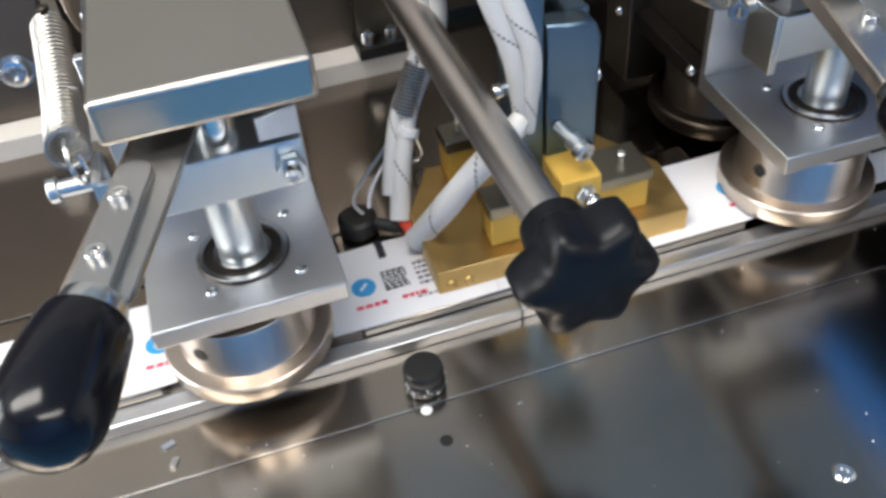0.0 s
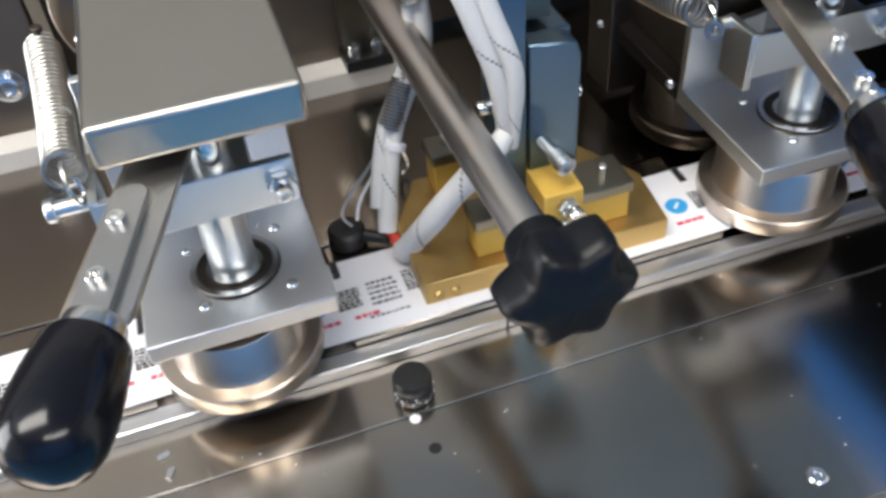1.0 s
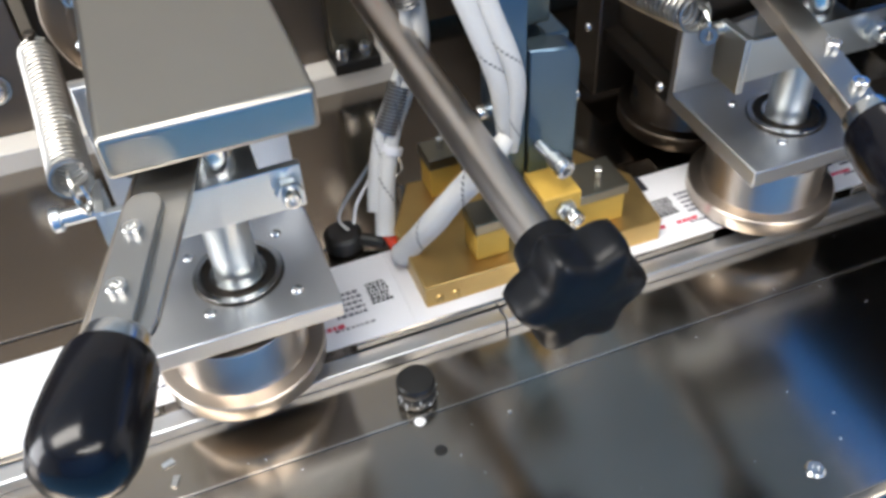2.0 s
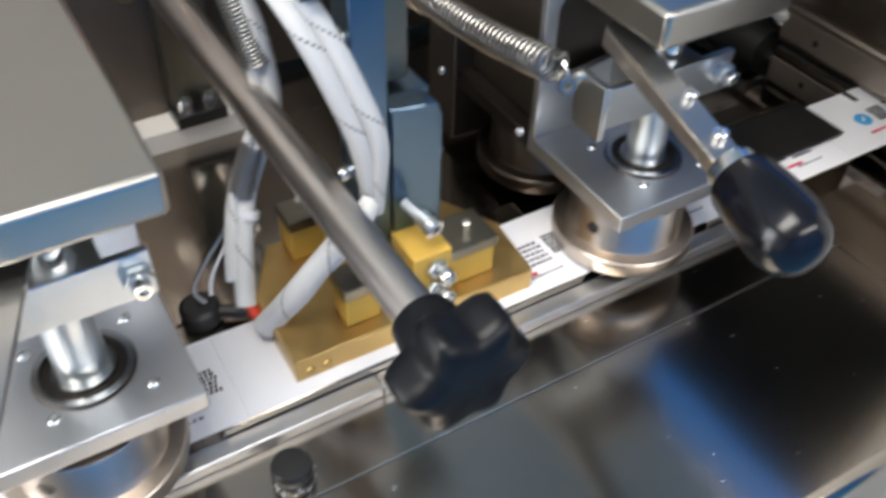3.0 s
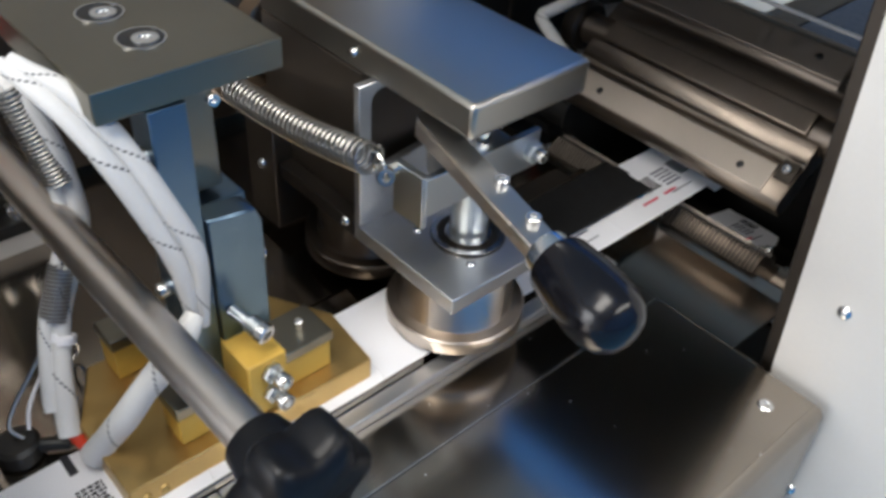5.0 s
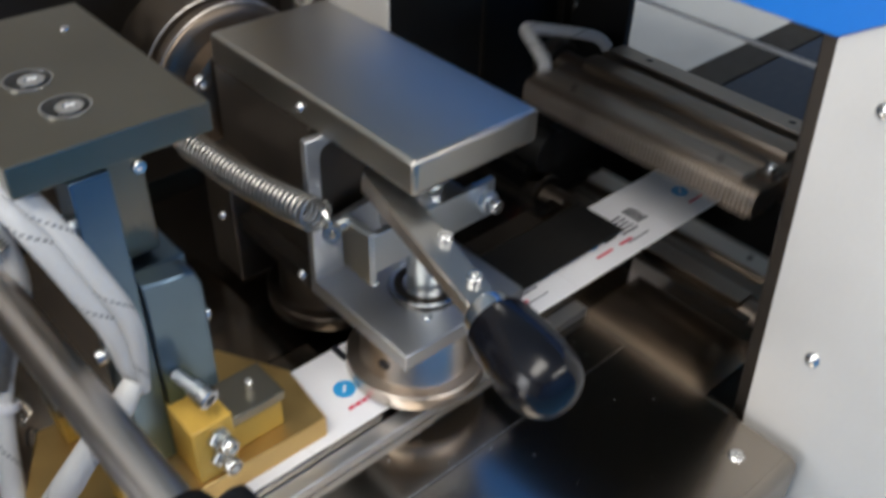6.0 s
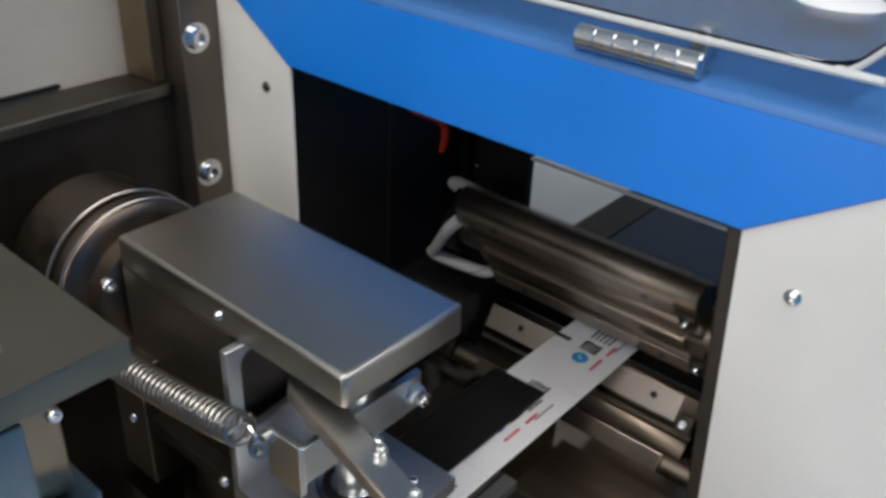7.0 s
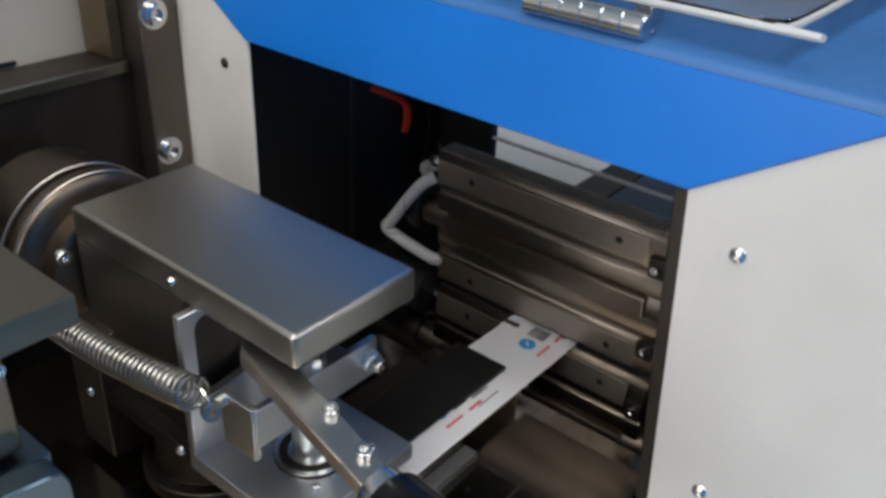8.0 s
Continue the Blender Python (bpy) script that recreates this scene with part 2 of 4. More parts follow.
def tube(points, r, seg=12, bm=None, n=10, radii=None, flat=1.0, curve=True):
    """A tube along a smooth line, with u round it and v in metres along it."""
    pts = smooth_path(points, n) if curve else [Vector(p) for p in points]
    t = bmesh.new()
    uv = t.loops.layers.uv.new("UVMap")
    side = None
    rings, run, v = [], 0.0, []
    for i, p in enumerate(pts):
        d = (pts[min(i + 1, len(pts) - 1)] - pts[max(i - 1, 0)]).normalized()
        if side is None:
            side = d.orthogonal().normalized()
        side = (side - d * side.dot(d)).normalized()
        up = d.cross(side)
        k = i / (len(pts) - 1)
        rr = r if radii is None else float(np.interp(k, np.linspace(0, 1, len(radii)), radii))
        rings.append([t.verts.new(p + (side * math.cos(a) + up * math.sin(a) * flat) * rr) for a in [2 * math.pi * j / seg for j in range(seg)]])
        if i:
            run += (p - pts[i - 1]).length
        v.append(run)
    for i in range(len(rings) - 1):
        for j in range(seg):
            k = (j + 1) % seg
            f = t.faces.new((rings[i][j], rings[i][k], rings[i + 1][k], rings[i + 1][j]))
            for lp, (a, b) in zip(f.loops, ((j, v[i]), (j + 1, v[i]), (j + 1, v[i + 1]), (j, v[i + 1]))):
                lp[uv].uv = (a / seg, b)
    t.faces.new(rings[0][::-1])
    t.faces.new(rings[-1])
    return join(bm, t)


def coil(p0, p1, r, wire, turns, bm=None, seg=14, sag=0.0):
    d = Vector(p1) - Vector(p0)
    a = d.orthogonal().normalized()
    b = d.normalized().cross(a)
    n = int(turns * seg)
    pts = []
    for i in range(n + 1):
        u = i / n
        ang = 2 * math.pi * turns * u
        pts.append(Vector(p0) + d * u + (a * math.cos(ang) + b * math.sin(ang)) * r - Vector((0, 0, sag * math.sin(math.pi * u))))
    return tube(pts, wire, 6, bm, curve=False)


def cap_screw(p, axis, r=0.0045, h=0.005, bm=None, seg=24):
    """A socket cap screw's head with its hexagonal recess."""
    t = bmesh.new()
    prof = [(0, h * 0.35), (r * 0.5, h * 0.35), (r * 0.52, h), (r * 0.9, h), (r, h * 0.88), (r, 0), (0, 0)]
    return lathe(prof, p, axis, seg, bm)


def pan_screw(p, axis, r=0.004, h=0.0022, bm=None):
    return lathe([(0, h * 0.55), (r * 0.28, h * 0.55), (r * 0.33, h), (r * 0.6, h * 0.92), (r * 0.9, h * 0.55), (r, 0), (0, 0)], p, axis, 20, bm)


def hexagon(p, axis, r, h, bm=None):
    return lathe([(0, 0), (r * 0.95, 0), (r, h * 0.12), (r, h * 0.88), (r * 0.94, h), (r * 0.5, h), (r * 0.5, h * 0.7), (0, h * 0.7)], p, axis, 6, bm)


def plate(poly, t0, t1, axis="x", bevel=0.0006, hole=None):
    """A flat plate: a polygon of (a, b) pairs, extruded from t0 to t1 along an axis."""
    def put(a, b, t):
        return {"x": (t, a, b), "y": (a, t, b), "z": (a, b, t)}[axis]
    t = bmesh.new()
    lo = [t.verts.new(put(a, b, t0)) for a, b in poly]
    hi = [t.verts.new(put(a, b, t1)) for a, b in poly]
    n = len(poly)
    t.faces.new(lo)
    t.faces.new(hi)
    for i in range(n):
        t.faces.new((lo[i], lo[(i + 1) % n], hi[(i + 1) % n], hi[i]))
    bmesh.ops.recalc_face_normals(t, faces=t.faces)
    if bevel:
        bmesh.ops.bevel(t, geom=t.edges[:], offset=bevel, segments=1, affect="EDGES")
    return t


def disc_ring(c, r0, r1, z0, z1, bm=None, seg=48):
    return lathe([(r0, z0), (r1, z0), (r1, z1), (r0, z1), (r0, z0)], c, (0, 0, 1), seg, bm)


# ---- the setting: hall, machine table, back wall, cage ----
FLOOR = -0.86


def hall():
    solid("floor", box(-4, 5, -4, 5, FLOOR - 0.1, FLOOR, 0), CONCRETE, "unseen factory floor, blue added for reflections in the steel", "floor", kind="structure")
    solid("ceiling", box(-4, 5, -4, 5, 2.7, 2.8, 0), PLASTER, "off-white ceiling of the factory hall", "ceiling", kind="structure")
    solid("wall_south", box(-4, 5, -4.2, -4, FLOOR, 2.7, 0), WALLP, "unseen hall wall, blue added for reflections in the steel", "wall", kind="structure")
    solid("wall_north", box(-4, 5, 5, 5.2, FLOOR, 2.7, 0), PLASTER, "off-white plastered wall of the hall", "wall", kind="structure")
    solid("wall_west", box(-4.2, -4, -4, 5, FLOOR, 2.7, 0), PLASTER, "off-white plastered wall of the hall", "wall", kind="structure")
    solid("wall_east", box(5, 5.2, -4, 5, FLOOR, 2.7, 0), PLASTER, "off-white plastered wall of the hall", "wall", kind="structure")


SEAM, FRONT, END_MID, END_FRONT = -0.1168, -0.2405, 0.526, 0.4600


TZ = -0.010   # the table's top


def machine_table():
    t = thing("machine_table", (0.0, -0.1, TZ), "brushed stainless steel machine table with a bright joint", "table", kind="structure")
    mid = box(-0.9, END_FRONT, SEAM + 0.0006, 0.30, TZ - 0.003, TZ, 0.0004)
    part("middle_panel", mid, STAINLESS, t)
    part("end_panel", box(END_FRONT + 0.0003, END_MID, -0.180, 0.16, TZ - 0.003, TZ, 0.0004), STAINLESS, t)
    front = box(-0.9, END_FRONT, FRONT, SEAM - 0.0006, TZ - 0.003, TZ, 0.0005)
    panel = part("front_panel", front, STAINLESS, t)
    apron = bmesh.new()
    # the sheet bends down in front, rounded at the bend
    prof = [(FRONT, -0.0002), (FRONT - 0.004, -0.001), (FRONT - 0.0065, -0.0035), (FRONT - 0.0080, -0.0075), (FRONT - 0.0082, -0.06), (FRONT - 0.0082, -0.5)]
    rows = []
    for y, z in prof:
        z += TZ
        rows.append([apron.verts.new((x, y, z)) for x in (-0.9, END_FRONT)] + [apron.verts.new((x, y + 0.0015, z - 0.0015)) for x in (END_FRONT, -0.9)])
    for a, b in zip(rows, rows[1:]):
        for i in range(4):
            apron.faces.new((a[i], a[(i + 1) % 4], b[(i + 1) % 4], b[i]))
    bmesh.ops.recalc_face_normals(apron, faces=apron.faces)
    part("front_apron", apron, STAINLESS, t)
    part("joint", box(-0.9, END_FRONT, SEAM - 0.00045, SEAM + 0.00045, TZ - 0.0026, TZ + 0.0005, 0), CHROME, t, "bright steel joint line")
    for x0, x1 in ((-0.9, -0.056), (0.0535, 0.2855), (0.3875, END_MID)):
        part("film_bed", box(x0, x1, -0.0672, 0.0135, TZ, 0.0036, 0.0012), STAINLESS, t, "raised steel bed under the film")
    for x0, x1 in ((-0.9, 0.1398), (0.1402, END_FRONT)):
        part("guide_rail", box(x0, x1, -0.0790, -0.0676, TZ, -0.0020, 0.0010), ALU, t, "low aluminium rail beside the film")
    part("rear_panel", box(-0.9, 0.275, 0.0140, 0.1775, TZ, 0.0045, 0.0005), STAINLESS, t)
    for x, y in ((0.243, -0.222), (0.434, -0.221), (-0.10, -0.222)):
        part("countersunk_screw", lathe([(0, 0.0004), (0.0016, 0.0004), (0.002, 0.0012), (0.004, 0.0012), (0.0052, 0.0002), (0.0052, -0.001)], (x, y, TZ), seg=24), CHROME, t)
    # nothing is drilled: a flat black disc gives the hole's dark inside
    part("drilled_hole", lathe([(0, 0.0003), (0.0030, 0.0004), (0.0034, 0.0)], (0.0755, -0.1405, TZ), seg=20), BLACKSTEEL, t, "flat black disc for a drilled hole")
    part("drilled_hole", lathe([(0, 0.0003), (0.0012, 0.0004), (0.0014, 0.0)], (0.118, -0.132, TZ), seg=16), CHROME, t)
    part("leg_frame", box(-0.88, 0.44, -0.22, 0.28, FLOOR, TZ - 0.008, 0.004), CREAM, t, "cream machine body under the table")


def back_wall():
    t = thing("machine_back_wall", (0.0, 0.27, 0.0), "dark steel back plate over a cream ledge", "machine frame", kind="structure")
    part("ledge", box(-0.9, 0.165, 0.178, 0.262, 0.0, 0.020, 0.001), CREAM, t, "cream painted ledge")
    part("steel_plate", box(-0.9, -0.088, 0.200, 0.212, 0.0205, 0.30, 0.001), HOUSING, t)
    part("rear_beam", box(-0.087, 0.436, 0.256, 0.30, 0.0, 0.2060, 0.0015), DARK, t, "dark steel beam")
    part("beam_edge", box(-0.087, 0.432, 0.252, 0.2558, 0.199, 0.2075, 0.0008), SLAB, t)
    part("rear_cover", box(-0.9, 0.44, 0.305, 0.32, 0.0, 0.62, 0.002), BEIGE, t, "beige machine cover panel")
    part("cover_gap", box(0.10, 0.37, 0.3015, 0.3049, 0.2065, 0.2090, 0.0), BLACKSTEEL, t)
    for x, z in ((-0.118, 0.058), (-0.118, 0.15)):
        b = part("bolt", cap_screw((x, 0.2, z), (0, -1, 0), 0.0095, 0.006, lathe([(0.006, 0), (0.0125, 0), (0.0125, 0.0015), (0.006, 0.0015)], (x, 0.2, z), (0, -1, 0), 28)), CHROME, t)


CAGE_X = 0.470
OPEN_N, OPEN_F, OPEN_TOP = -0.187, 0.156, 0.237   # the opening: near and far jamb, head
BLUE_TOP = 0.299


def cage():
    t = thing("sealing_cage", (0.55, -0.02, FLOOR), "cream and blue cage of the end sealer", "machine cage", kind="structure")
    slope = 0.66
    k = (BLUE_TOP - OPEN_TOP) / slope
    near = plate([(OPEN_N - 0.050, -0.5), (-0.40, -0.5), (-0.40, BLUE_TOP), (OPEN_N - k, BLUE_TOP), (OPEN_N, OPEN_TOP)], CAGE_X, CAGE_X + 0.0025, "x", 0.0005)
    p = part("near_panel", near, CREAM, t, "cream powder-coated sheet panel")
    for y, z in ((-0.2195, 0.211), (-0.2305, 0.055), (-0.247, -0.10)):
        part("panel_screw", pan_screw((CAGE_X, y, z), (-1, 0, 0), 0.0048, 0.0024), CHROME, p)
    far = plate([(OPEN_F, -0.3), (0.30, -0.3), (0.30, BLUE_TOP), (OPEN_F + k, BLUE_TOP), (OPEN_F, OPEN_TOP)], CAGE_X, CAGE_X + 0.0025, "x", 0.0005)
    p = part("far_panel", far, CREAM, t, "cream sheet panel")
    part("panel_screw", pan_screw((CAGE_X, 0.184, 0.214), (-1, 0, 0), 0.004, 0.0022), DARK, p)
    hood = plate([(OPEN_N - 0.0004, OPEN_TOP), (OPEN_N - k, BLUE_TOP), (OPEN_F + k, BLUE_TOP), (OPEN_F + 0.0004, OPEN_TOP)], CAGE_X - 0.0018, CAGE_X + 0.001, "x", 0.0008)
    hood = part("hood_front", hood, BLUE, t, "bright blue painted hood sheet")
    # the hood's top slopes back a little
    h = BLUE_TOP
    # its depth is chosen to keep ceiling light out of the cage
    pr = [(CAGE_X - 0.0018, h), (CAGE_X - 0.0012, h + 0.0020), (CAGE_X + 0.0004, h + 0.0040), (CAGE_X + 0.004, h + 0.0055), (CAGE_X + 0.34, h + 0.0055), (CAGE_X + 0.34, h + 0.0035), (CAGE_X + 0.005, h + 0.0035), (CAGE_X + 0.001, h + 0.0010), (CAGE_X + 0.0008, h)]
    top = plate(pr, -0.40, 0.30, "y", 0)
    part("hood_top", top, SHADED_BLUE, t, "blue painted hood top, shade put into its colour")
    # unseen black sheet, added to darken the cage and its reflection in the table
    part("hood_shade_sheet", box(CAGE_X + 0.004, CAGE_X + 0.335, -0.39, 0.295, h - 0.0030, h + 0.0030, 0.0005), BLACKSTEEL, t, "unseen black sheet added to darken the cage inside")
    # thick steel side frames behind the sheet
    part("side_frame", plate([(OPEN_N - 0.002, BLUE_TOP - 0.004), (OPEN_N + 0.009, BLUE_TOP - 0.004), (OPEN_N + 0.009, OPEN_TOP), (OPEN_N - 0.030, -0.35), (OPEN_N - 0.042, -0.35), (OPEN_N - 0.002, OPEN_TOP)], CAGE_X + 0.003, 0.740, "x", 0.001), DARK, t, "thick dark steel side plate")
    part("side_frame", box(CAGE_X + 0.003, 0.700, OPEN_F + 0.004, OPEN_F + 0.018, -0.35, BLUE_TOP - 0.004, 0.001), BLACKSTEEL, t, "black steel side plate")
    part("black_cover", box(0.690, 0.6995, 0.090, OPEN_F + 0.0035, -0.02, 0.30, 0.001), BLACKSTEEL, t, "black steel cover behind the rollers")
    for y, z in ((0.150, 0.185), (0.135, 0.150), (0.150, 0.09)):
        part("cover_screw", pan_screw((0.6898, y, z), (-1, 0, 0), 0.003, 0.0018), CHROME, t)
    part("upright_bar", box(0.676, 0.6895, 0.152, 0.160, -0.02, 0.24, 0.0006), DARK, t)
    part("red_wire", tube([(0.604, 0.1625, 0.168), (0.618, 0.159, 0.161), (0.638, 0.157, 0.150), (0.6475, 0.157, 0.140), (0.649, 0.157, 0.128), (0.648, 0.160, 0.115)], 0.0038, 8), ORANGE, t, "red wire")
    part("outfeed_belt", box(0.800, 1.9, -0.20, 0.0590, -0.030, -0.002, 0.002), BELT, t, "dark blue outfeed belt")
    part("outfeed_rail", box(0.800, 1.9, 0.0594, 0.1010, -0.030, -0.001, 0.001), DARK, t, "dark grey rail beside the belt")
    part("outfeed_bed", box(0.800, 1.9, 0.1014, 0.46, -0.030, -0.001, 0.001), GREY_PANEL, t, "light grey outfeed bed")
    part("outfeed_leg", box(0.90, 1.8, -0.16, 0.40, FLOOR, -0.031, 0.003), CREAM, t, "cream body under the outfeed")
    part("acrylic_edge", box(0.690, 0.694, -0.176, 0.089, 0.1160, 0.1182, 0.0004), FILM, t, "white edge of a clear guard")
    part("plate_edge", box(0.5765, 0.5815, 0.158, 0.1655, -0.10, 0.236, 0.0006), DARK, t, "worn edge of the side plate")
    part("corner_post", box(0.436, 0.469, 0.236, 0.300, -0.2, 0.42, 0.0012), HOUSING, t, "dark steel corner post")
    part("bright_post", box(0.425, 0.4355, 0.262, 0.300, 0.2065, 0.42, 0.001), BRASS_STEEL, t)
    for z in (0.244, 0.134):
        part("bolt", cap_screw((0.4475, 0.236, z), (0, -1, 0), 0.009, 0.006, lathe([(0.006, 0), (0.0115, 0), (0.0115, 0.0015), (0.006, 0.0015)], (0.4475, 0.236, z), (0, -1, 0), 28)), CHROME, t)
    part("cage_floor", box(0.462, 0.800, -0.205, 0.1655, -0.170, -0.160, 0.001), DARK, t, "dark steel tray under the jaws")
    part("cage_front", box(0.4590, 0.4690, -0.200, 0.162, -0.160, -0.016, 0.001), DARK, t)
    part("bearing_block", rod((0.600, 0.082, -0.006), (0.600, 0.140, -0.006), 0.0205, 28, box(0.585, 0.630, 0.100, 0.160, -0.030, 0.010, 0.002)), BLACKSTEEL, t, "black bearing block")
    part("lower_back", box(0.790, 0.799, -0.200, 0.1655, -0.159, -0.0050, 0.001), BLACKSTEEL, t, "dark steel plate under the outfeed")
    # unseen plates, added to block the bright outfeed beyond the lower gap
    part("gap_blind", box(0.7005, 0.799, 0.1660, 0.1800, -0.35, -0.006, 0.001), BLACKSTEEL, t, "unseen black plate added to close off a bright gap")
    part("gap_blind", box(0.7405, 0.799, -0.2180, -0.2060, -0.35, -0.006, 0.001), BLACKSTEEL, t, "unseen black plate added to close off a bright gap")
    part("under_tray", plate([(0.5215, -0.183), (0.56, -0.183), (0.56, 0.15), (0.5215, 0.15)], -0.030, -0.026, "z", 0.0004), STAINLESS, t)


def hinge_and_lid():
    h = thing("piano_hinge", (0.50, -0.10, BLUE_TOP + 0.0055), "bright steel knuckle hinge on the blue hood", "hinge")
    for i in range(6):
        y = -0.078 - i * 0.0118
        part("knuckle", rod((0.4725, y, BLUE_TOP + 0.0120), (0.4725, y - 0.0120, BLUE_TOP + 0.0120), 0.0066, 20), CHROME, h)
    part("leaf", box(0.4735, 0.4860, -0.148, -0.078, BLUE_TOP + 0.0056, BLUE_TOP + 0.0085, 0.0005), CHROME, h)
    lid = thing("acrylic_lid", (0.62, -0.05, BLUE_TOP + 0.0056), "clear acrylic lid with a rounded corner over the hood", "lid")
    pts = [(0.480, 0.25), (0.480, -0.198), (0.485, -0.208), (0.496, -0.213), (0.78, -0.213), (0.78, 0.25)]
    part("pane", plate(pts, BLUE_TOP + 0.020, BLUE_TOP + 0.026, "z", 0.001), ACRYLIC, lid)
    zr = BLUE_TOP + 0.023
    rim = [(0.4795, 0.25, zr), (0.4795, -0.193, zr), (0.4835, -0.2075, zr), (0.496, -0.2135, zr), (0.60, -0.2135, zr), (0.78, -0.2135, zr)]
    part("polished_edge", tube(rim, 0.0020, 8), GREY_PANEL, lid, "frosted white edge")
    part("handle_base", lathe([(0, 0.004), (0.02, 0.0035), (0.026, 0)], (0.60, -0.168, BLUE_TOP + 0.0262), seg=32), FILM, lid, "white round pad")
    part("lid_foot", box(0.495, 0.51, -0.14, -0.13, BLUE_TOP + 0.0056, BLUE_TOP + 0.0198, 0.001), CHROME, lid)


# ---- the fin sealing units ----


def bearing(x, y, z, parent):
    b = part("bearing", lathe([(0.0125, 0.0018), (0.0145, 0.0018), (0.0148, 0.0008), (0.0190, 0.0008), (0.0193, 0.0018), (0.0228, 0.0018), (0.0236, 0.0008), (0.0236, 0.0)], (x, y, z), seg=56), DARK, parent, "dark sealed ball bearing")
    part("outer_ring", disc_ring((x, y, z), 0.0198, 0.0228, 0.0009, 0.0023), CHROME, b)
    part("inner_ring", disc_ring((x, y, z), 0.0122, 0.0144, 0.0009, 0.0026), CHROME, b)


def roller(name, x, y, parent, z0, phase, material):
    """A sealing roller on its shaft; it turns about its own axis."""
    r = new(name)
    r.parent = parent
    r.location = Vector((x, y, 0)) - ORIGIN[parent]
    ORIGIN[r] = Vector((x, y, 0))
    body = [(0.0, z0), (0.0428, z0), (0.0440, z0 + 0.0006), (0.0446, z0 + 0.0014), (0.0446, z0 + 0.0105), (0.0438, z0 + 0.0113), (0.0362, z0 + 0.0117), (0.0356, z0 + 0.0126), (0.0354, z0 + 0.0388), (0.0346, z0 + 0.0398), (0.027, z0 + 0.0398), (0.026, z0 + 0.037), (0.0, z0 + 0.037)]
    d = part("drum", lathe(body, (x, y, 0), seg=72), material, r)
    a = radians(phase)
    n = Vector((math.cos(a), math.sin(a), 0))
    p = Vector((x, y, z0 + 0.0255)) + n * 0.0352
    part("set_screw", lathe([(0, 0.0006), (0.0022, 0.0006), (0.0040, 0.0009), (0.0040, 0.0)], p, n, 18), BLACKSTEEL, r, "dark set screw hole")
    return r


def lever_bar(p, q, w, th, bm=None):
    """A flat bar from p to q, rounded at its ends, lying level."""
    d = (Vector(q) - Vector(p))
    n = d.length
    t = bmesh.new()
    out = []
    for i in range(9):
        a = math.pi / 2 + math.pi * i / 8
        out.append((math.cos(a) * w / 2, math.sin(a) * w / 2))
    for i in range(9):
        a = -math.pi / 2 + math.pi * i / 8
        out.append((n + math.cos(a) * w / 2, math.sin(a) * w / 2))
    t = plate(out, -th / 2, th / 2, "z", 0.0004)
    a = math.atan2(d.y, d.x)
    b = -math.asin(d.z / n)
    t.transform(Matrix.Translation(p) @ Matrix.Rotation(a, 4, "Z") @ Matrix.Rotation(b, 4, "Y"))
    return join(bm, t)


ROLLERS = []


